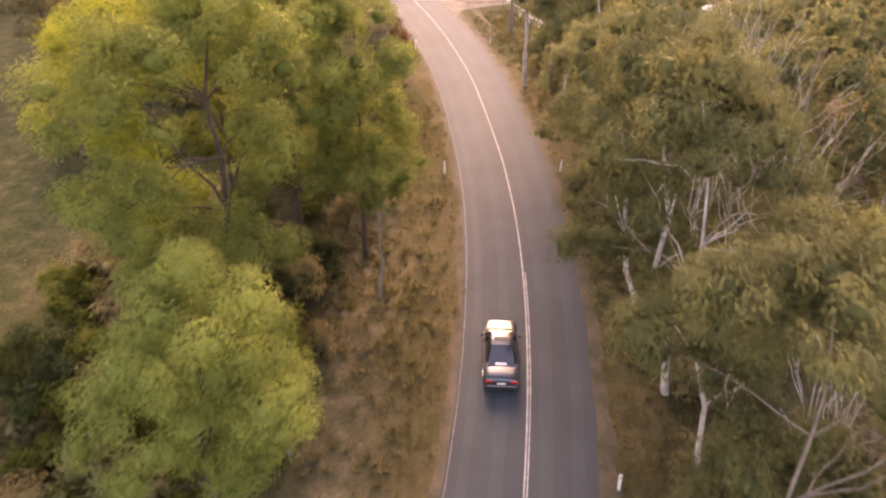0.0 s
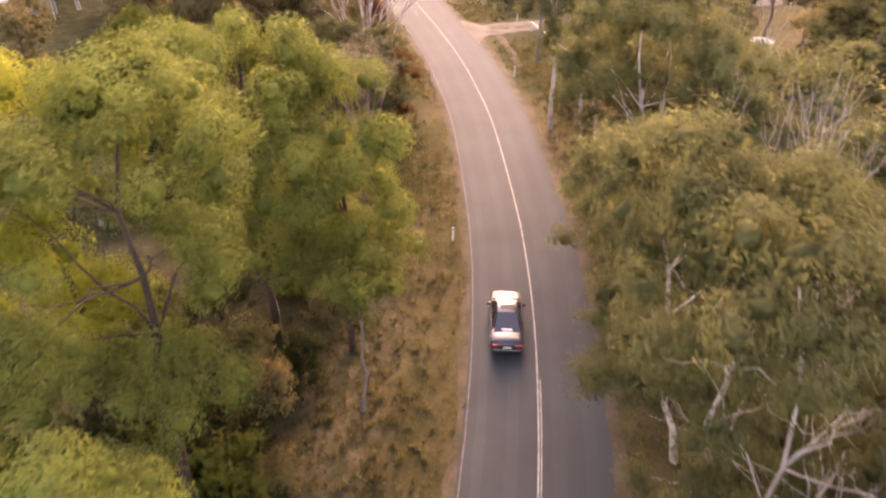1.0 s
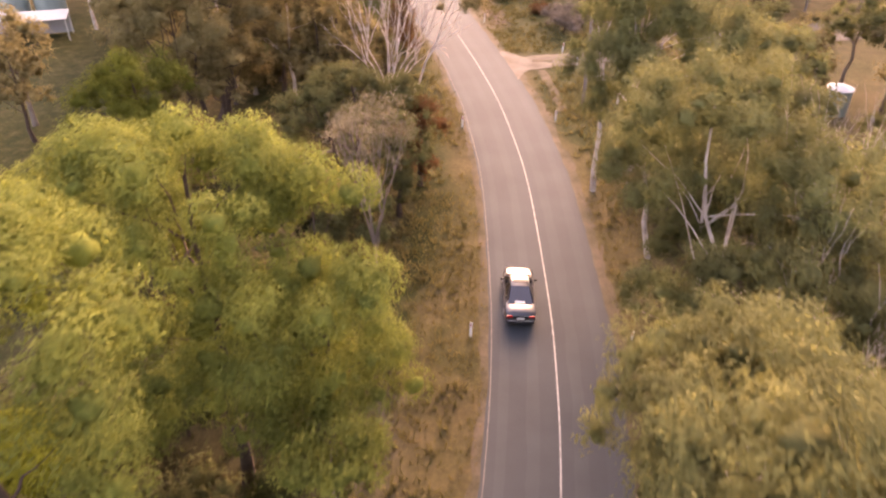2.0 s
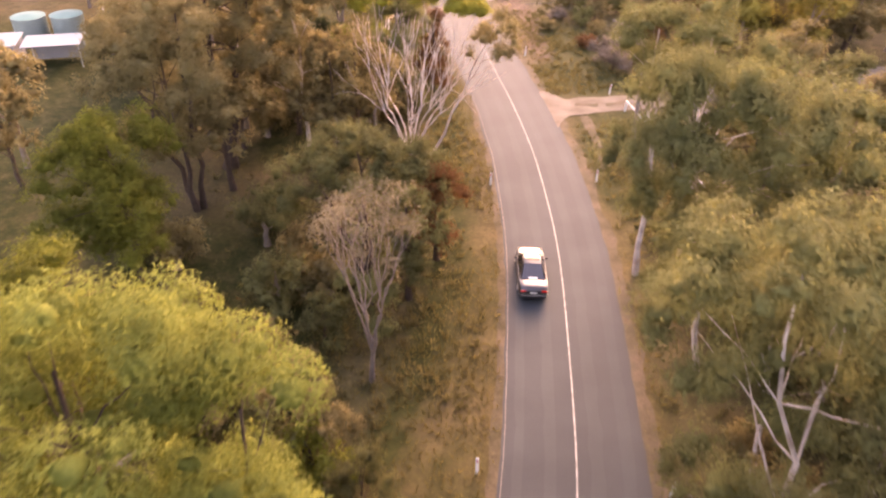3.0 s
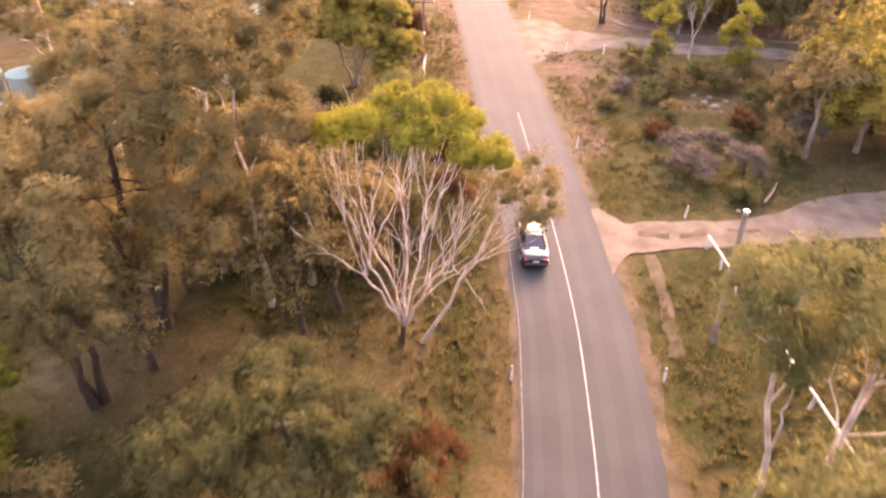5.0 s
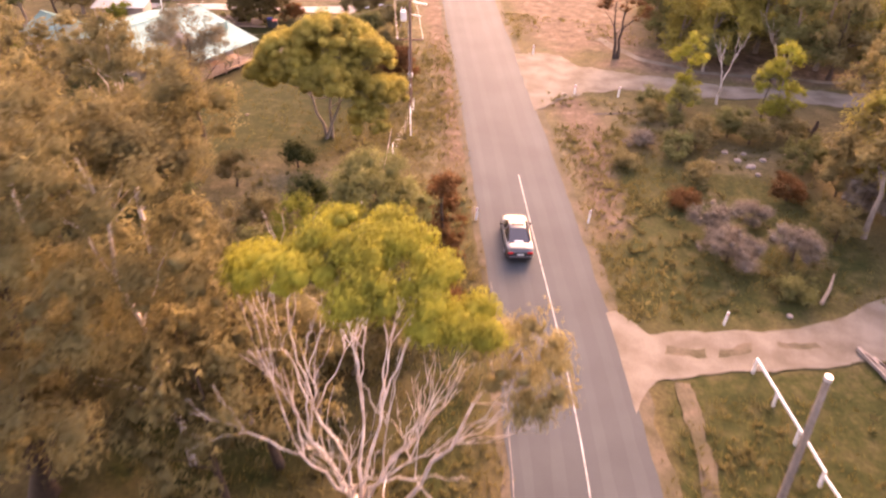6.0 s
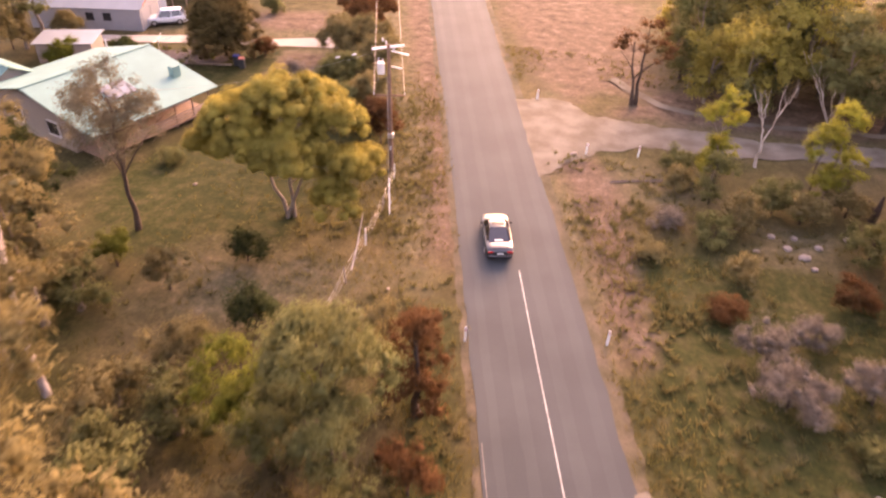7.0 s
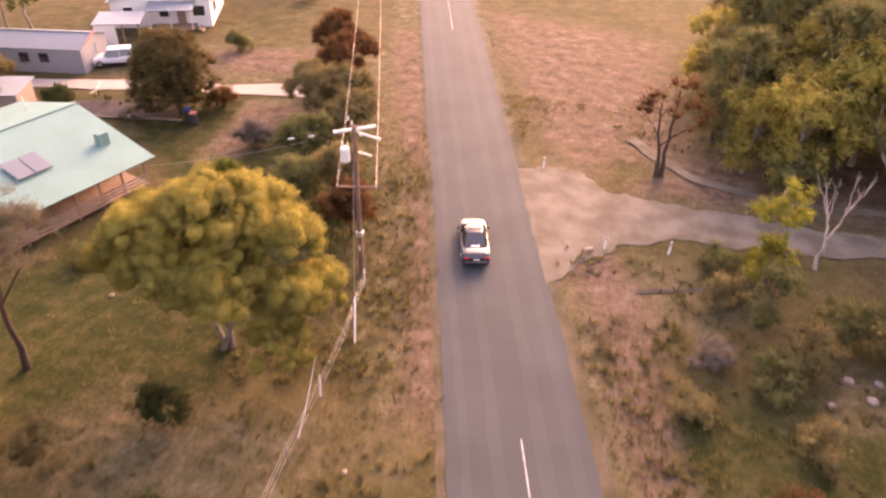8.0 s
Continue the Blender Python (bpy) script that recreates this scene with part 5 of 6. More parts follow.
def build_car(name, paint, label, L=4.88, W=1.78, H=1.43, hatch=False, detail=True):
    """A car that faces +y, its middle over the origin."""
    car = thing(name, 0, 0, 0.06, 0, label, "car")
    f, hw = L / 2, W / 2
    # lower body: stations from tail to nose: y, half width, belt z, deck z
    deck = 1.10 if hatch else 0.98
    st = [(-f, 0.84, 0.62, 0.66), (-f + 0.06, 0.92, 0.80, 0.86), (-f + 0.22, 0.97, 0.86, deck - 0.03), (-f + 0.5, 1.0, 0.90, deck), (-f + 0.85, 1.0, 0.92, deck - 0.01), (-0.4, 1.0, 0.91, 0.95), (0.5, 1.0, 0.90, 0.93), (1.28, 1.0, 0.88, 0.95), (f - 0.72, 0.985, 0.82, 0.90), (f - 0.42, 0.94, 0.76, 0.85), (f - 0.2, 0.86, 0.68, 0.78), (f - 0.07, 0.72, 0.60, 0.69), (f, 0.52, 0.50, 0.55)]
    half = []
    for y, w, belt, top in st:
        b = 0.34 if abs(y) > f - 0.05 else 0.26 if abs(y) > f - 0.3 else 0.20
        half.append([(hw * w * 0.9, y, b), (hw * w * 0.985, y, b + 0.12), (hw * w, y, (b + belt) / 2 + 0.05), (hw * w * 0.985, y, belt), (hw * w * 0.95, y, belt + (top - belt) * 0.7), (hw * w * 0.6, y, top), (0, y, top + 0.015)])
    ring = mirror_loft(half)
    vs, fs = loft(ring, len(ring[0]))
    n = len(ring[0])
    body = from_arrays("body", vs, fs, paint, car, "", True)
    bm = bmesh.new()
    bm.from_mesh(body.data)
    bm.verts.ensure_lookup_table()
    bm.faces.new([bm.verts[k] for k in range(n)])
    bm.faces.new([bm.verts[len(bm.verts) - n + k] for k in reversed(range(n))])
    bmesh.ops.recalc_face_normals(bm, faces=bm.faces[:])
    bm.to_mesh(body.data)
    bm.free()
    # cabin
    r0, r1, w0, w1 = (-f + 0.30, -f + 0.75, 0.62, 1.12) if hatch else (-1.60, -0.34, 0.58, 1.32)
    zb, zt = 0.93, H
    roofw, beltw = hw * (0.70 if hatch else 0.63), hw * 0.95
    def panel(nm, pts, mat, lab="", thick=0.02):
        bm = bmesh.new()
        face = bm.faces.new([bm.verts.new(p) for p in pts])
        bmesh.ops.recalc_face_normals(bm, faces=[face])
        r = bmesh.ops.extrude_face_region(bm, geom=[face])
        c = sum((Vector(p) for p in pts), Vector()) / len(pts)
        inn = (Vector((0, -0.2, 0.85)) - c).normalized() * thick
        bmesh.ops.translate(bm, verts=[v for v in r["geom"] if isinstance(v, bmesh.types.BMVert)], vec=inn)
        bmesh.ops.recalc_face_normals(bm, faces=bm.faces[:])
        return part(nm, bm, mat, car, lab)
    # roof shell with rounded sides
    half = []
    for y, w, z in [(r1 - 0.05, 0.92, zt - 0.05), (r1 + 0.2, 0.99, zt - 0.01), ((r1 + w0) / 2, 1.0, zt), (w0 - 0.2, 0.98, zt - 0.02), (w0 + 0.02, 0.93, zt - 0.06)]:
        half.append([(roofw * w * 1.03, y, z - 0.09), (roofw * w * 0.98, y, z - 0.03), (roofw * w * 0.8, y, z), (0, y, z + 0.025)])
    ring = mirror_loft(half)
    vs, fs = loft(ring, len(ring[0]))
    from_arrays("roof", vs, fs, paint, car, "", True)
    zs = zt - 0.085
    panel("windscreen", [(-beltw * 0.88, w1, zb), (beltw * 0.88, w1, zb), (roofw * 0.93, w0 + 0.02, zs + 0.03), (-roofw * 0.93, w0 + 0.02, zs + 0.03)], M_GLASS, "dark raked windscreen")
    panel("rear_window", [(-beltw * 0.85, r0, zb + 0.03), (beltw * 0.85, r0, zb + 0.03), (roofw * 0.92, r1 - 0.05, zs + 0.03), (-roofw * 0.92, r1 - 0.05, zs + 0.03)], M_GLASS, "dark tinted rear window")
    for s in (-1, 1):
        mid = (r1 + w0) / 2 - 0.05
        for a0, a1, b0, b1 in [(r0 + 0.28, mid - 0.04, r1 + 0.05, mid - 0.04), (mid + 0.04, w1 - 0.22, mid + 0.04, w0 - 0.02)]:
            panel("side_window", [(s * beltw * 0.985, a0, zb), (s * beltw * 0.985, a1, zb), (s * roofw * 1.02, b1, zs), (s * roofw * 1.02, b0, zs)], M_GLASS)
        for a, b, wd in [(r0 + 0.08, r1 - 0.02, 0.20), (mid - 0.04, mid - 0.04, 0.08), (w1 - 0.12, w0 - 0.02, 0.10)]:
            panel("pillar", [(s * beltw * 0.975, a, zb), (s * beltw * 0.975, a + wd, zb), (s * roofw * 1.0, b + wd * 0.7, zs + 0.01), (s * roofw * 1.0, b, zs + 0.01)], paint)
        m = bmesh.new()
        box(m, s * (hw + 0.09), 0.78, 0.99, 0.20, 0.11, 0.13, 0.035)
        part("wing_mirror", m, M_BLACK if not hatch else paint, car, "dark wing mirror")
        for zsill in (0.30,):
            box_part("sill", s * hw * 0.985, -0.05, zsill, 0.04, L - 2.3, 0.20 if hatch else 0.10, M_BLACK, car, 0.015)
        box_part("tail_lamp", s * hw * 0.70, -f + 0.045, 0.77, 0.36, 0.12, 0.13, M_TAIL, car, 0.03, "red tail lamp")
        box_part("head_lamp", s * hw * 0.64, f - 0.21, 0.64, 0.34, 0.14, 0.10, M_HEAD, car, 0.03, "clear headlamp", (0, 0, -s * 28))
        for yh in (-0.35, 0.55):
            box_part("door_handle", s * (hw * 0.985), yh - 0.4, 0.80, 0.03, 0.18, 0.03, M_STEEL if not hatch else M_BLACK, car, 0.008)
    for x in (-hw + 0.10, hw - 0.10):
        for y in (-f + 0.98, f - 0.92):
            wheel(car, x, y)
    box_part("rear_bumper", 0, -f + 0.03, 0.46, W * 0.90, 0.16, 0.22, paint, car, 0.05)
    box_part("bumper_inset", 0, -f - 0.02, 0.36, W * 0.72, 0.10, 0.10, M_BLACK, car, 0.02)
    box_part("chrome_strip", 0, -f - 0.045, 0.52, W * 0.80, 0.03, 0.035, M_RIM, car, 0.008)
    box_part("number_plate", 0, -f - 0.02, 0.68, 0.42, 0.05, 0.12, M_PLATE, car, 0.008, "plain pale number plate")
    box_part("grille", 0, f - 0.02, 0.50, 0.8, 0.08, 0.16, M_BLACK, car, 0.02)
    if not hatch:
        box_part("sunroof", 0.04, 0.02, zt + 0.020, 0.84, 0.30, 0.02, M_SUNROOF, car, 0.008, "dark glass sunroof")
        box_part("sticker_bar", -0.02, -1.42, zb + 0.105, 0.56, 0.13, 0.02, M_PLATE, car, 0.006, "pale sticker bar on the rear window", (18, 0, 0))
        box_part("cowl", 0, 1.33, 0.955, W * 0.80, 0.10, 0.03, M_BLACK, car, 0.01, "dark cowl below the windscreen")
        box_part("boot_panel", 0, -f + 0.03, 0.74, W * 0.52, 0.10, 0.16, M_BLACK, car, 0.03, "dark panel between tail lamps")
        box_part("boot_seam", 0, -f + 0.20, deck - 0.012, W * 0.78, 0.02, 0.02, M_BLACK, car, 0.004)
        for s in (-1, 1):
            box_part("bonnet_seam", s * 0.66, f - 0.72, 0.895, 0.02, 0.62, 0.02, M_BLACK, car, 0.004, "", (-6, 0, 0))
    return car


def post_at(x, y, group="roadside guide posts", h=1.05):
    p = thing("guide_post", x, y, -0.06, 0, "white plastic roadside guide post with red reflector", "guide post", group)
    box_part("post", 0, 0, h / 2, 0.14, 0.06, h, M_POST, p, 0.015)
    box_part("reflector", 0, -0.032, h - 0.18, 0.07, 0.012, 0.14, M_REFLECTOR, p, 0.004, "red reflector")
    return p


def build_roadside():
    first = post_at(0.0, 48.5)
    for x, y in [(8.8, 49.1), (-3.4, 75.2), (4.55, 77.6), (5.2, 95.2), (-11.6, 101.6), (-3.95, 103.8), (-8.5, 126.6), (-14.55, 136.3), (8.0, 20.3), (-4.4, 127.4)]:
        copy_thing(first, pose(x, y, -0.06, random.uniform(-3, 3), random.uniform(-4, 4), random.uniform(-15, 15)))
    # white rail fence
    a, b = Vector((6.7, 91.5, 0)), Vector((14.6, 71.0, 0))
    n = 9
    fence = thing("rail_fence", a.x, a.y, 0, 0, "white painted timber post and rail fence", "fence")
    d = (b - a) / n
    ang = math.degrees(math.atan2(d.y, d.x))
    for i in range(n + 1):
        p = d * i
        box_part("post", p.x, p.y, 0.45, 0.14, 0.14, 1.15, M_RAIL, fence, 0.012, "", (random.uniform(-3, 3), random.uniform(-3, 3), ang))
        if i < n:
            q = p + d * 0.5
            drop = -0.25 if i == 3 else 0.0
            box_part("rail", q.x, q.y, 0.96 + drop * 0.5, d.length - 0.02, 0.09, 0.14, M_RAIL, fence, 0.01, "", (0, random.uniform(-1, 1) + drop * 20, ang))
    # bare timber pole by the track
    pole = thing("timber_pole", 7.1, 81.8, 0, 0, "weathered grey timber pole with a pale cap", "pole")
    bm = bmesh.new()
    cyl(bm, (0, 0, -0.1), (-0.25, 0, 8.7), 0.19, 0.13, 14)
    part("shaft", bm, M_TIMBER, pole)
    bm = bmesh.new()
    cyl(bm, (-0.25, 0, 8.68), (-0.25, 0, 8.86), 0.15, 0.14, 14)
    part("cap", bm, M_STEEL, pole, "pale metal cap")
    # stacked timber beside the track
    for k in range(4):
        ob = box_part("timber_beam", 13.4 + 0.34 * k, 93.0 - 0.30 * k + 0.4, 0.16, 0.24, 4.2, 0.2, M_TIMBER, None, 0.015, "", (0, 0, 28 + random.uniform(-4, 4)))
        tagged(ob, "weathered grey timber beam lying on the ground", "timber", "stacked beams")
    # power pole at the second corner
    P = thing("power_pole", -22.65, 119.05, 0, 0, "creosoted timber power pole with crossarms and transformer", "power pole")
    bm = bmesh.new()
    cyl(bm, (0, 0, -0.1), (0.05, 0, 10.0), 0.17, 0.12, 14)
    part("shaft", bm, M_POLE, P)
    rd = -19.0
    box_part("crossarm", 0.0, 0.12, 9.75, 0.13, 2.4, 0.15, M_RAIL, P, 0.015, "pale upper crossarm", (0, 0, -52))
    box_part("crossarm", 0.75, 0.45, 9.3, 1.5, 0.09, 0.10, M_RAIL, P, 0.012, "pale side bracket", (0, 0, -14))
    box_part("crossarm", 0.55, 0.15, 8.3, 0.9, 0.08, 0.09, M_RAIL, P, 0.012, "", (0, 0, -14))
    box_part("crossarm", 0.05, -0.12, 6.2, 2.3, 0.10, 0.12, M_POLE, P, 0.015, "brown lower crossarm", (0, 0, 17))
    bm = bmesh.new()
    cyl(bm, (-0.5, -0.2, 7.85), (-0.5, -0.2, 8.65), 0.27, 0.27, 18)
    cyl(bm, (-0.5, -0.2, 8.65), (-0.5, -0.2, 8.72), 0.24, 0.18, 18)
    part("transformer", bm, M_PORCELAIN, P, "grey cylindrical transformer")
    for dx in (-0.66, -0.34):
        bm = bmesh.new()
        cyl(bm, (dx, -0.2, 8.72), (dx, -0.2, 9.0), 0.05, 0.03, 8)
        part("bushing", bm, M_PORCELAIN, P)
    for k in (-1, -0.4, 0.4, 1):
        bm = bmesh.new()
        cyl(bm, (k * 0.75, k * -0.85 + 0.12, 9.82), (k * 0.75, k * -0.85 + 0.12, 10.05), 0.06, 0.04, 8)
        part("insulator", bm, M_PORCELAIN, P)
    for k in (-1, 1):
        bm = bmesh.new()
        cyl(bm, (0.05 + k * 1.08, k * 0.33 - 0.12, 6.26), (0.05 + k * 1.08, k * 0.33 - 0.12, 6.42), 0.05, 0.03, 8)
        part("insulator", bm, M_PORCELAIN, P)
    box_part("pole_band", 0.02, 0, 2.9, 0.40, 0.40, 0.35, M_STEEL, P, 0.03, "galvanised band")
    box_part("marker", 0.02, -0.17, 1.9, 0.10, 0.02, 0.35, M_POST, P, 0.004, "small pale marker plate")
    lines = []
    # service lines onward along the road and to the house, and a stay to the ground
    far_pole = Vector((-22, 56, 6.6))
    for k in (-1, 1):
        lines.append((bend_wire(Vector((0.05 + k * 1.08, k * 0.33 - 0.12, 6.42)), far_pole + Vector((k * 1.1, k * 0.4, 0)), 1.2), 0.014))
    lines.append((bend_wire(Vector((-0.4, 0.2, 9.5)), Vector((-21.5, -1.0, 4.0)), 0.7), 0.006))
    lines.append((bend_wire(Vector((-0.1, -0.1, 7.6)), Vector((2.2, -6.2, 0.0)), 0.0), 0.012))
    lines.append((bend_wire(Vector((-0.5, -0.2, 7.9)), Vector((-1.05, -0.45, 6.4)), -0.1), 0.012))
    tubes_part("wires", [(p, [r] * len(p)) for p, r in lines], M_WIRE, P, 4, "thin sagging wires")
    for t0 in (0.10, 0.16):
        p = Vector((-0.4, 0.2, 9.5)).lerp(Vector((-21.5, -1.0, 4.0)), t0)
        bm = bmesh.new()
        cyl(bm, p, p + Vector((-0.34, -0.02, -0.09)), 0.05, 0.05, 8)
        part("strain_insulator", bm, M_PORCELAIN, P)
    st = thing("stay_guard", -20.45, 112.85, 0, 0, "white tube guarding a pole stay at the ground", "stay guard")
    bm = bmesh.new()
    cyl(bm, (0, 0, -0.05), (-0.55, 1.5, 1.95), 0.05, 0.05, 8)
    part("tube", bm, M_POST, st)
    # second power pole far down the line
    Q = thing("power_pole", -44.65, 175.05, 0, 0, "creosoted timber power pole with a crossarm", "power pole")
    bm = bmesh.new()
    cyl(bm, (0, 0, -0.1), (0, 0, 9.4), 0.16, 0.12, 12)
    part("shaft", bm, M_POLE, Q)
    box_part("crossarm", 0, -0.1, 6.6, 2.3, 0.1, 0.12, M_POLE, Q, 0.015, "", (0, 0, 17))
    # old wire fence in the scrub
    wf = thing("wire_fence", -20.5, 108.6, 0, 0, "old leaning wire fence with thin pale posts", "fence")
    spots = [(-1.4, 9.0), (-0.5, 4.4), (0.0, 0.0), (0.4, -4.2), (0.9, -8.6), (1.3, -13.0)]
    for k, (x, y) in enumerate(spots):
        bm = bmesh.new()
        cyl(bm, (x, y, -0.1), (x + random.uniform(-0.15, 0.15), y + random.uniform(-0.1, 0.3), 1.25), 0.05, 0.045, 8)
        part("post", bm, M_TIMBER if k % 2 else M_RAIL, wf)
    tubes_part("wires", [([(spots[k][0], spots[k][1], z), ((spots[k][0] + spots[k + 1][0]) / 2, (spots[k][1] + spots[k + 1][1]) / 2, z - 0.05), (spots[k + 1][0], spots[k + 1][1], z)], [0.008] * 3) for k in range(5) for z in (0.4, 0.8, 1.1)], M_WIRE, wf, 4)
    lw = thing("fallen_branch", -20.2, 106.4, 0, 0, "pale leaning dead sapling stem by the fence", "branch")
    tubes_part("stem", [([(-0.1, -0.7, 0.0), (-0.2, 0.6, 1.0), (-0.35, 2.2, 2.6)], [0.05, 0.045, 0.02])], BARK["white"], lw, 6)
    # charred stump
    s = thing("stump", -19.0, 55.7, -0.1, 0, "charred black stump with broken limbs", "stump")
    tubes_part("trunk", [([(0, 0, 0), (0.1, 0, 0.9), (0.05, 0.1, 1.9)], [0.5, 0.38, 0.2]), ([(0, 0, 0.7), (-0.7, 0.5, 1.6), (-1.6, 1.1, 2.0)], [0.2, 0.13, 0.05]), ([(0.1, 0.1, 1.2), (0.0, 0.7, 2.2), (-0.3, 1.1, 3.0)], [0.14, 0.1, 0.04])], BARK["burnt"], s, 8)
    s = thing("stump", 12.4, 122.9, -0.1, 0, "small dark stump with broken limbs", "stump")
    tubes_part("trunk", [([(0, 0, 0), (0.1, 0, 0.9), (0.2, 0.1, 2.0)], [0.3, 0.24, 0.1]), ([(0, 0, 0.7), (-0.5, 0.5, 1.4)], [0.14, 0.05])], BARK["dark"], s, 8)
    # pale rocks on the far verge
    for k, (x, y, r) in enumerate([(-9.4, 126.2, 0.55), (6.4, 117.2, 0.6), (7.4, 116.4, 0.7), (5.4, 118.4, 0.5), (6.9, 118.6, 0.45), (8.4, 117.9, 0.5), (9.0, 97.2, 0.35), (10.4, 119.6, 0.5), (4.4, 116.2, 0.4), (7.9, 115.2, 0.4), (-26.0, 93.0, 0.4), (-17.4, 104.6, 0.25), (-35.8, 112.0, 0.3)]):
        rng = np.random.default_rng(300 + k)
        bm = bmesh.new()
        bmesh.ops.create_icosphere(bm, subdivisions=2, radius=r * 0.55)
        for v in bm.verts:
            v.co *= 1 + 0.25 * noise.noise(v.co * 2.5 + Vector((k, 0, 0)))
            v.co.z *= 0.6
        ob = part("rock", bm, M_ROCK)
        ob.matrix_basis = pose(x, y, 0.02, 0, 0, rng.uniform(0, 360))
        tagged(ob, "pale weathered field rock in rough grass", "rock", "field rocks")
    dl = tubes_part("log", [([(0, -1.8, 0.15), (0.1, 0, 0.2), (0.0, 2.0, 0.12)], [0.11, 0.1, 0.06])], BARK["grey"], None, 8)
    dl.matrix_basis = pose(11.4, 100.6, 0, 0, 0, -18)
    tagged(dl, "grey fallen log on rough grass by the track", "log", "fallen logs")
    # fallen logs
    for k, (x, y, ln, a) in enumerate([(-33, 86.5, 4, 10), (-15.6, 46.4, 3.4, 60), (17.5, 20, 3.6, 40), (-26.8, 62.4, 3.0, 120), (14.4, 54.6, 3.2, 80), (-12.8, 68.8, 2.6, 20)]):
        ob = tubes_part("log", [([(-ln / 2, 0, 0.12), (0, 0.12, 0.16), (ln / 2, 0, 0.1)], [0.16, 0.14, 0.08]), ([(0.2, 0.1, 0.16), (0.8, 0.6, 0.5)], [0.07, 0.03])], BARK["grey"], None, 7)
        ob.matrix_basis = pose(x, y, 0, 0, 0, a)
        tagged(ob, "grey fallen log on dry ground", "log", "fallen logs")
    # water tank in the woods
    w = thing("water_tank", 29.6, 83.6, 0, 0, "pale green round water tank with white conical lid", "water tank")
    bm = bmesh.new()
    cyl(bm, (0, 0, -0.1), (0, 0, 2.3), 1.1, 1.1, 28)
    part("tank", bm, M_TANK, w)
    bm = bmesh.new()
    cyl(bm, (0, 0, 2.3), (0, 0, 2.65), 1.16, 0.2, 28)
    part("lid", bm, M_WHITE, w, "white conical lid")


def bend_wire(p, q, sag):
    return [tuple(p.lerp(q, i / 10) - Vector((0, 0, sag * 4 * (i / 10) * (1 - i / 10)))) for i in range(11)]


def gable_roof(name, w, l, z, rise, mat, parent, over=0.4, ribs=True, label=""):
    """A corrugated gable roof with its ridge along y, over a w x l plan."""
    roof = None
    hw, hl = w / 2 + over, l / 2 + over
    k = rise / (w / 2)
    z0 = z - over * k
    bm = bmesh.new()
    for s in (-1, 1):
        a = [(s * hw, -hl, z0), (s * hw, hl, z0), (0, hl, z + rise), (0, -hl, z + rise)]
        lo = [bm.verts.new(p) for p in a]
        hi = [bm.verts.new((p[0], p[1], p[2] + 0.05)) for p in a]
        bm.faces.new(lo), bm.faces.new(hi)
        for i in range(4):
            bm.faces.new([lo[i], lo[(i + 1) % 4], hi[(i + 1) % 4], hi[i]])
    bmesh.ops.recalc_face_normals(bm, faces=bm.faces[:])
    roof = part(name, bm, mat, parent, label)
    if ribs:
        n, ln = int(2 * hl / 0.6), math.hypot(hw, z + rise - z0)
        mesh = None
        for s in (-1, 1):
            for i in range(n):
                m = pose(s * hw / 2, -hl + (i + 0.5) * 2 * hl / n, (z0 + z + rise) / 2 + 0.062, 0, s * math.degrees(math.atan2(z + rise - z0, hw)), 0)
                if mesh is None:
                    rib = box_part("rib", 0, 0, 0, ln, 0.035, 0.008, mat, roof, 0)
                    mesh = rib.data
                else:
                    rib = new("rib", mesh)
                    rib.parent = roof
                rib.matrix_basis = m
    box_part("ridge_cap", 0, 0, z + rise + 0.08, 0.36, 2 * hl, 0.05, mat, roof, 0.015)
    return roof


def window(parent, x, y, z, w, h, axis="x", frame_mat=None):
    """A framed window on a wall whose face looks along the axis; sits 3 cm proud."""
    r = (0, 0, 0) if axis == "y" else (0, 0, 90)
    fr = box_part("window", x, y, z, w + 0.14, 0.10, h + 0.14, frame_mat or M_WHITE, parent, 0.012, "framed window", r)
    box_part("pane", 0, 0, 0, w, 0.13, h, M_PANE, fr, 0.005)
    box_part("sill", 0, 0, -h / 2 - 0.08, w + 0.24, 0.2, 0.05, frame_mat or M_WHITE, fr, 0.008)
    return fr


def walls(parent, w, l, h, mat, gable=0.0, cx=0.0):
    """Four walls with thickness; the ends along y rise to a gable."""
    t = 0.16
    for s in (-1, 1):
        box_part("wall", cx + s * (w / 2 - t / 2), 0, h / 2 - 0.1, t, l, h + 0.2, mat, parent, 0.01)
        bm = bmesh.new()
        y = s * (l / 2 - t / 2)
        out = [(-w / 2 + t, -0.2), (w / 2 - t, -0.2), (w / 2 - t, h), (0, h + gable), (-w / 2 + t, h)]
        a, b = [bm.verts.new((cx + x, y - t / 2, z)) for x, z in out], [bm.verts.new((cx + x, y + t / 2, z)) for x, z in out]
        bm.faces.new(a), bm.faces.new(b)
        for i in range(5):
            bm.faces.new([a[i], a[(i + 1) % 5], b[(i + 1) % 5], b[i]])
        bmesh.ops.recalc_face_normals(bm, faces=bm.faces[:])
        part("wall", bm, mat, parent)
    box_part("floor_slab", cx, 0, 0.05, w - 2 * t - 0.02, l - 2 * t - 0.02, 0.2, M_TIMBER, parent)


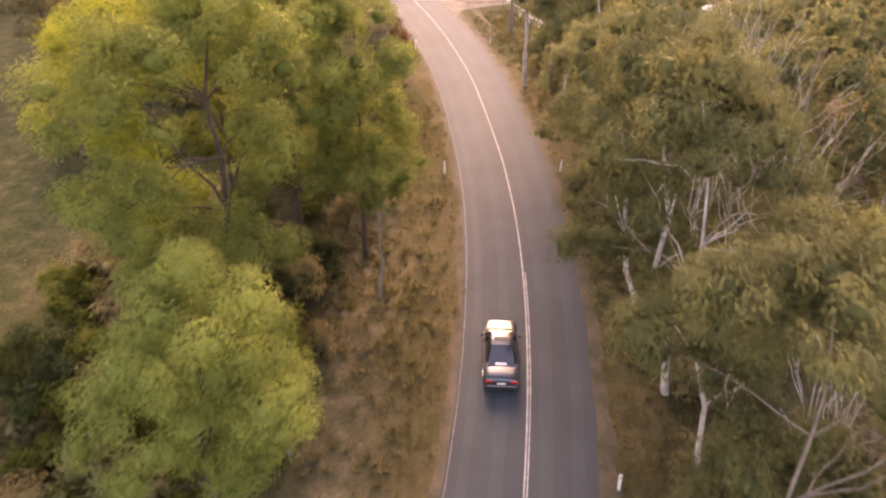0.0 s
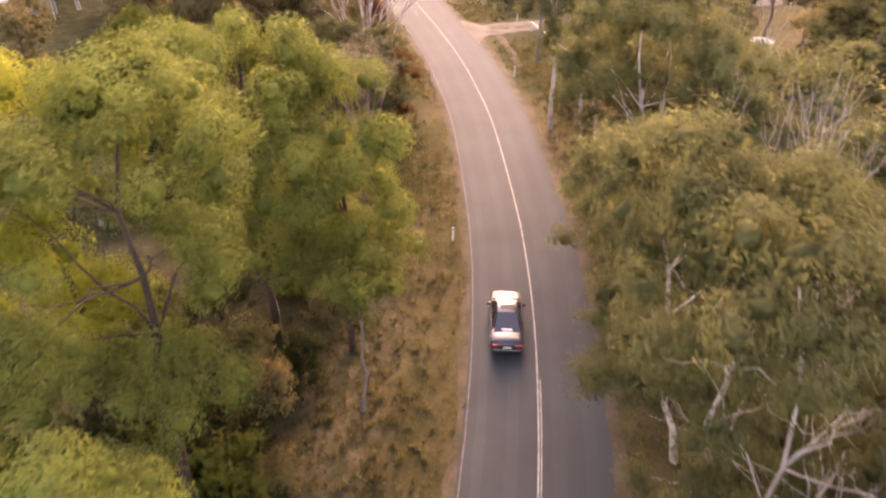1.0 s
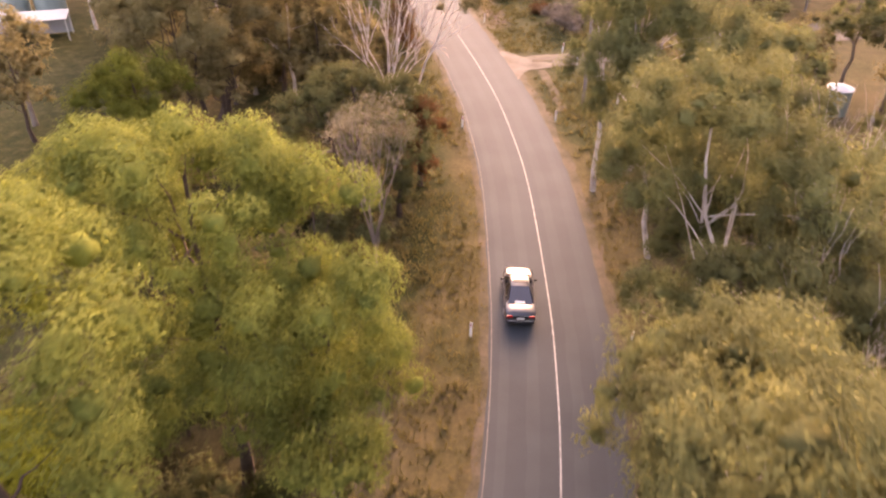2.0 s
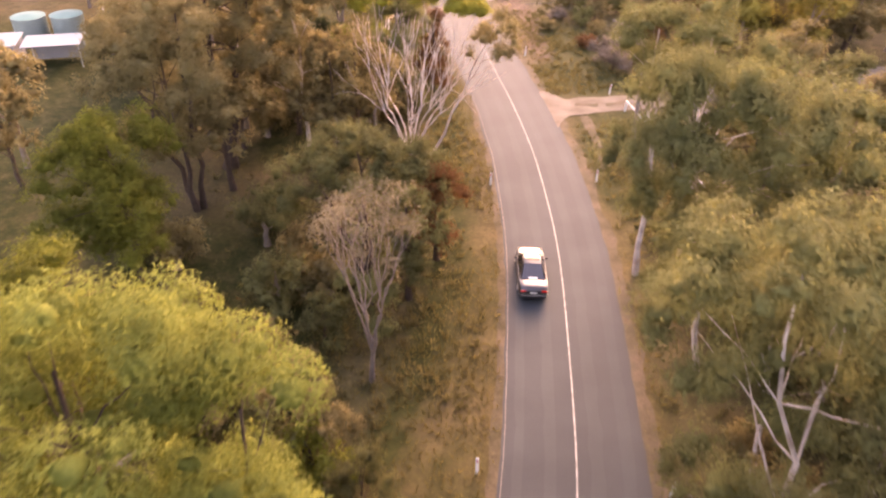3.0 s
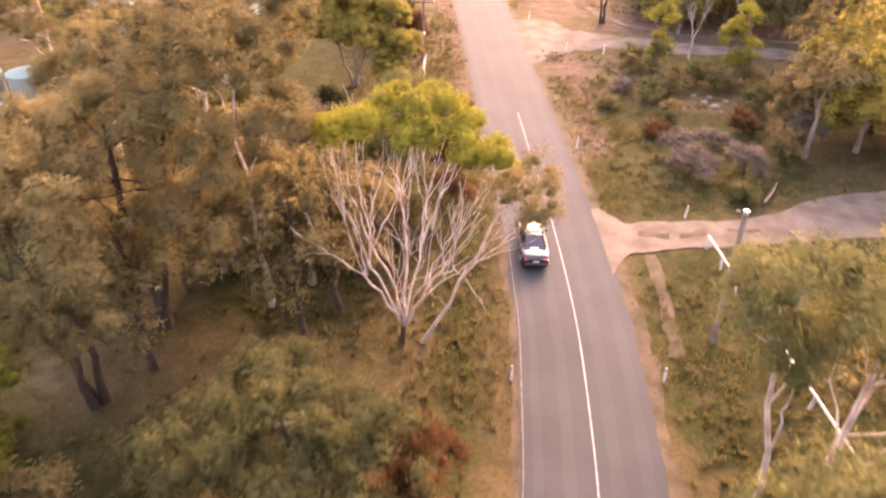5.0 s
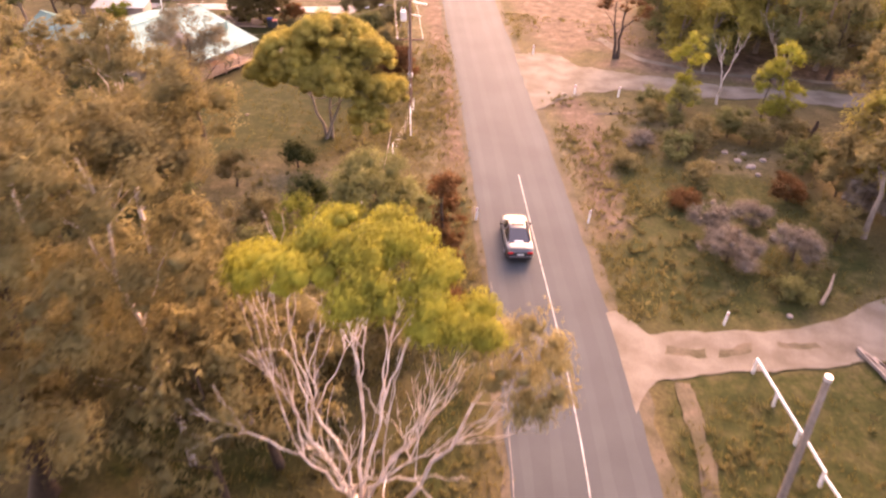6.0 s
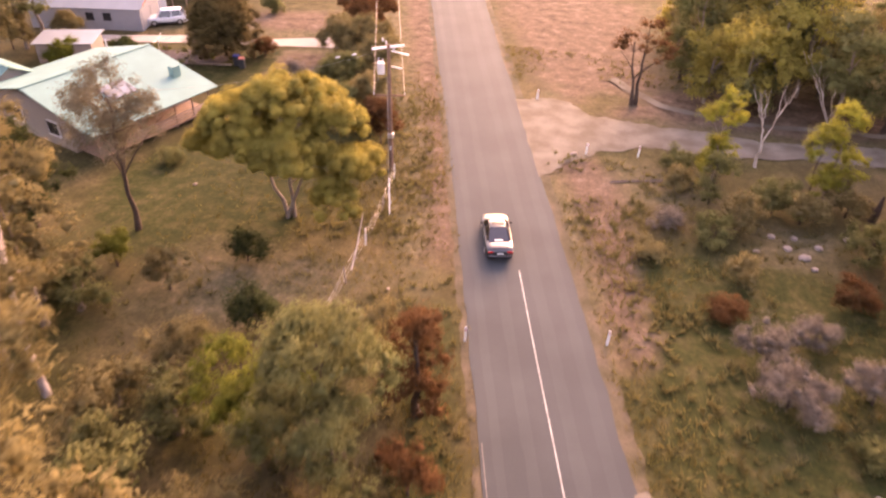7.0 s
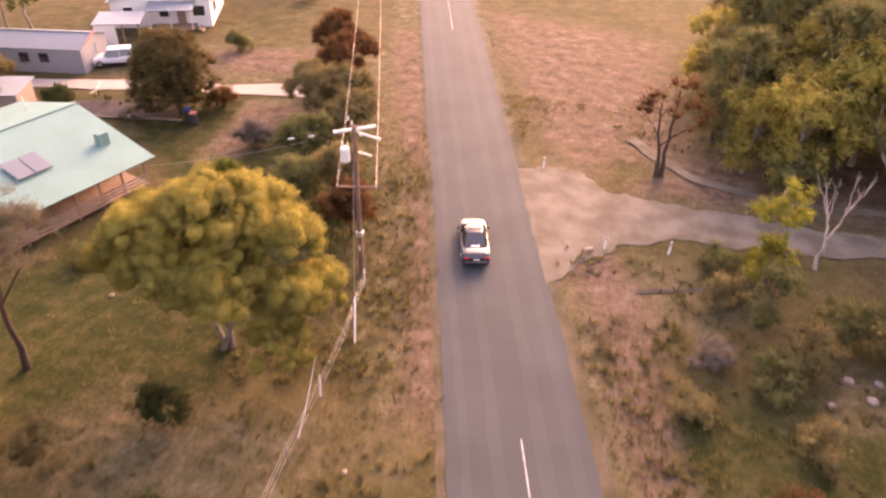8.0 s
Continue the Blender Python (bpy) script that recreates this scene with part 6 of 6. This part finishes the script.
def build_houses():
    # house with the mint roof: ridge along its own y axis
    H = thing("house", -50.9, 120.4, 0, -15.6, "low cream house with a mint green steel roof", "house")
    walls(H, 13.0, 11.6, 2.5, M_WALL_CREAM, 1.3, -1.5)
    gable_roof("roof", 16.0, 11.6, 2.5, 1.9, M_ROOF, H, 0.55, False, "mint green corrugated steel roof")
    for y in (-4.0, -1.2, 2.2, 4.4):
        window(H, 5.02, y, 1.45, 1.3, 1.1, "x")
    box_part("door", 5.02, 0.6, 1.05, 0.10, 0.9, 2.1, M_DECK, H, 0.01, "brown front door")
    for y in (-2.5, 2.5):
        window(H, y, -5.82, 1.45, 1.4, 1.1, "y")
    box_part("deck", 6.6, 0, 0.35, 3.1, 11.4, 0.12, M_DECK, H, 0.01, "brown timber verandah deck")
    for y in np.linspace(-5.6, 5.6, 7):
        box_part("verandah_post", 8.0, float(y), 1.2, 0.1, 0.1, 2.5, M_DECK, H, 0.01)
    for z in (0.65, 0.9, 1.15):
        box_part("verandah_rail", 8.08, 0, z, 0.05, 11.3, 0.09, M_TIMBER, H, 0.008)
    box_part("chimney", 5.3, 4.6, 3.5, 0.6, 0.8, 1.2, M_ROOF, H, 0.02, "mint flue box on the roof")
    for k in (0, 1):
        box_part("solar_panel", 4.6, -1.4 + 1.3 * k, 3.56, 2.1, 1.2, 0.07, M_SOLAR, H, 0.012, "glass solar collector", (0, 13.4, 0))
    bm = bmesh.new()
    cyl(bm, (-3, 4.0, 3.6), (-3, 4.0, 5.0), 0.05, 0.05, 8)
    part("flue", bm, M_WHITE, H, "white flue pipe")
    Wg = thing("house_wing", -61.2, 119.6, 0, 74.4, "small wing of the house with a pale steel roof", "house")
    walls(Wg, 5.0, 6.0, 2.6, M_WALL_CREAM, 1.1)
    gable_roof("roof", 5.0, 6.0, 2.6, 1.3, M_ROOF, Wg, 0.4, True, "pale mint steel roof")
    # long grey shed
    S = thing("shed", -68.2, 141.6, 0, -76.0, "long blue-grey steel shed with a pale roof", "shed")
    walls(S, 5.2, 13.0, 2.4, M_WALL_GREY, 0.8)
    gable_roof("roof", 5.2, 13.0, 2.4, 0.85, M_ROOF_GREY, S, 0.15, True, "pale zinc roof")
    for y in (0.6, 2.6):
        window(S, 2.62, y, 1.5, 0.8, 0.7, "x", M_BLACK)
    box_part("barge_flashing", 0.75, 6.68, 2.98, 2.4, 0.05, 0.2, M_RED, S, 0.01, "faded red gable flashing", (0, 17, 0))
    for s in (-1, 1):
        box_part("garage_door", s * 1.2, 6.52, 1.05, 2.1, 0.06, 2.1, M_WALL_GREY, S, 0.01)
    # white house behind
    B = thing("house", -64.6, 159.6, 0, 24.0, "white weatherboard house with a porch", "house")
    walls(B, 11.0, 9.0, 3.0, M_WHITE, 1.4)
    gable_roof("roof", 11.0, 9.0, 3.0, 1.6, M_ROOF_GREY, B, 0.4, True, "pale zinc roof")
    window(B, -3.6, -4.52, 1.8, 1.0, 1.0, "y")
    window(B, 0.4, -4.52, 1.7, 1.2, 1.0, "y")
    window(B, 4.2, -4.52, 1.8, 1.3, 1.1, "y")
    for y in (-2, 2):
        window(B, 5.52, y, 1.7, 1.2, 1.1, "x")
    box_part("door", 2.2, -4.53, 1.2, 0.95, 0.1, 2.1, M_DECK, B, 0.01, "brown door")
    box_part("deck", 1.4, -5.7, 0.35, 5.0, 2.2, 0.14, M_DECK, B, 0.01, "brown porch deck")
    for k in range(2):
        box_part("step", 4.3 + 0.35 * k, -5.7, 0.22 - 0.14 * k, 0.34, 1.6, 0.12, M_DECK, B, 0.01)
    for x in (-0.9, 1.4, 3.7):
        box_part("porch_post", x, -6.7, 1.5, 0.1, 0.1, 2.5, M_WHITE, B, 0.01)
    box_part("porch_roof", 1.4, -5.8, 2.75, 5.2, 2.6, 0.08, M_ROOF_GREY, B, 0.01, "pale porch roof", (8, 0, 0))
    C = thing("carport", -64.2, 150.2, 0, 24.0, "lean-to carport with a pale steel roof", "carport")
    box_part("roof", 0, 0, 2.4, 5.0, 3.6, 0.08, M_ROOF_GREY, C, 0.01, "pale steel roof", (5, 0, 0))
    box_part("side_wall", -2.3, 0, 1.1, 0.1, 3.3, 2.3, M_WHITE, C, 0.01)
    box_part("front_wall", -1.2, -1.6, 1.1, 2.1, 0.1, 2.2, M_WHITE, C, 0.01)
    for x in (0.6, 2.3):
        box_part("post", x, -1.6, 1.1, 0.12, 0.12, 2.3, M_DECK, C, 0.01)
    # small shed and tanks
    D = thing("shed", -63.0, 131.2, 0, 20.0, "small garden shed with a pale lean-to roof", "shed")
    walls(D, 5.6, 3.2, 1.9, M_WALL_CREAM, 0.0)
    box_part("roof", 0, 0, 2.08, 6.2, 3.8, 0.07, M_ROOF_GREY, D, 0.01, "pale steel roof", (4, 0, 0))
    for x, y, r in [(-58.4, 96.6, 1.75), (-54.8, 98.2, 1.7)]:
        w = thing("water_tank", x, y, 0, 0, "round corrugated pale green water tank", "water tank", "house tanks")
        bm = bmesh.new()
        cyl(bm, (0, 0, -0.1), (0, 0, 2.35), r, r, 32)
        part("tank", bm, M_TANK, w)
        for k in range(8):
            bm = bmesh.new()
            cyl(bm, (0, 0, 0.2 + 0.27 * k), (0, 0, 0.27 + 0.27 * k), r + 0.02, r + 0.02, 32)
            part("rib", bm, M_TANK, w)
        bm = bmesh.new()
        cyl(bm, (0, 0, 2.35), (0, 0, 2.6), r + 0.05, 0.25, 32)
        part("lid", bm, M_ROOF, w, "pale conical lid")
    E = thing("carport", -50.8, 90.2, 0, 24.0, "open carport with a pale steel roof beside the tanks", "carport")
    box_part("roof", 0, 0, 2.35, 5.6, 3.2, 0.1, M_ROOF_GREY, E, 0.01, "pale flat roof", (3, 0, 0))
    for x in (-2.6, 2.6):
        for y in (-1.4, 1.4):
            box_part("post", x, y, 1.1, 0.12, 0.12, 2.4, M_STEEL, E, 0.01)
    box_part("back_wall", 0, 1.5, 1.1, 5.4, 0.08, 2.2, M_WALL_GREY, E, 0.01)
    F = thing("shed", -57.4, 88.6, 0, 24.0, "low blue-grey shed beside the paddock", "shed")
    walls(F, 6.0, 3.4, 2.1, M_WALL_GREY, 0.0)
    box_part("roof", 0, 0, 2.28, 6.5, 3.9, 0.08, M_ROOF_GREY, F, 0.01, "pale steel roof", (3, 0, 0))
    # bins and garden things
    for k, (x, y, m) in enumerate([(-45.6, 134.7, M_BLUE), (-44.7, 134.2, M_RED)]):
        bn = thing("wheelie_bin", x, y, 0, 20, "upright plastic wheelie bin with coloured lid", "bin", "bins on the lawn")
        bm = bmesh.new()
        box(bm, 0, 0, 0.5, 0.55, 0.6, 1.0, 0.05)
        part("body", bm, M_BIN, bn)
        box_part("lid", 0, 0, 1.04, 0.6, 0.66, 0.09, m, bn, 0.03, "coloured lid")
        for s in (-1, 1):
            bm = bmesh.new()
            cyl(bm, (s * 0.29 - 0.03, 0.26, 0.1), (s * 0.29 + 0.03, 0.26, 0.1), 0.12, 0.12, 12)
            part("wheel", bm, M_TYRE, bn)
    ed = thing("garden_edging", -47.0, 134.2, 0, 0, "low timber edging round the garden bed", "edging")
    for k in range(6):
        box_part("board", -1.9 * k, -0.48 * k, 0.06, 1.85, 0.07, 0.16, M_TIMBER, ed, 0.01, "", (0, 0, 14))
    ho = thing("clothes_hoist", -54.4, 134.2, 0, 20, "rotary clothes hoist with bare metal arms", "clothes hoist")
    bm = bmesh.new()
    cyl(bm, (0, 0, -0.1), (0, 0, 2.0), 0.04, 0.035, 8)
    part("mast", bm, M_STEEL, ho)
    for k in range(4):
        a = math.pi / 2 * k
        bm = bmesh.new()
        cyl(bm, (0, 0, 1.7), (1.5 * math.cos(a), 1.5 * math.sin(a), 2.05), 0.025, 0.02, 6)
        part("arm", bm, M_STEEL, ho)
    for k in range(14):
        x, y = -56.5 + random.random() * 8.5, 132.4 + random.random() * 4.2
        r = 0.25 + 0.3 * random.random()
        tree("garden_plant", x, y, [(0, 0, r, r, 0.9)], ["gum", "green", "mauve", "pale"][k % 4], "dark", "small clumped garden plant in the mulched bed", 400 + k, rc=0.28, per=260, size=0.14, trunk_r=0.02, limbs=2, category="plant", group="garden plants")


# ---- things that move ----
CAR_ROWS = [  # seconds and the middle of the car
    (0.0, 3.20, 28.3, -2.2), (0.5, 3.36, 34.1, -0.8), (1.0, 3.37, 40.0, 0.8), (1.5, 3.08, 46.0, 3.0), (2.0, 2.48, 52.0, 5.0), (2.75, 1.35, 60.85, 8.4), (3.5, -0.27, 69.85, 11.4), (4.0, -1.66, 75.85, 13.4), (4.5, -3.12, 81.9, 15.0),
    (5.25, -5.6, 90.8, 17.2), (6.0, -8.28, 99.68, 18.4), (6.5, -10.28, 105.72, 18.8), (7.0, -12.34, 111.78, 19.2), (7.5, -14.5, 117.85, 19.6), (8.0, -16.74, 123.95, 19.7)]


def motions():
    walk(sedan, [(t, pose(x, y, 0.05, 0, 0, a)) for t, x, y, a in CAR_ROWS])


build_ground()
build_road()
build_patches()
sedan = build_car("car", M_SILVER, "silver four-door sedan driving along the asphalt road")
suv = build_car("parked_car", M_CARWHITE, "white hatchback-style utility wagon parked by the shed", 4.75, 1.9, 1.7, True)
suv.matrix_basis = pose(-60.2, 143.9, 0.03, 0, 0, 122)
build_roadside()
build_houses()
build_trees()
build_grass()
build_tussocks()
motions()
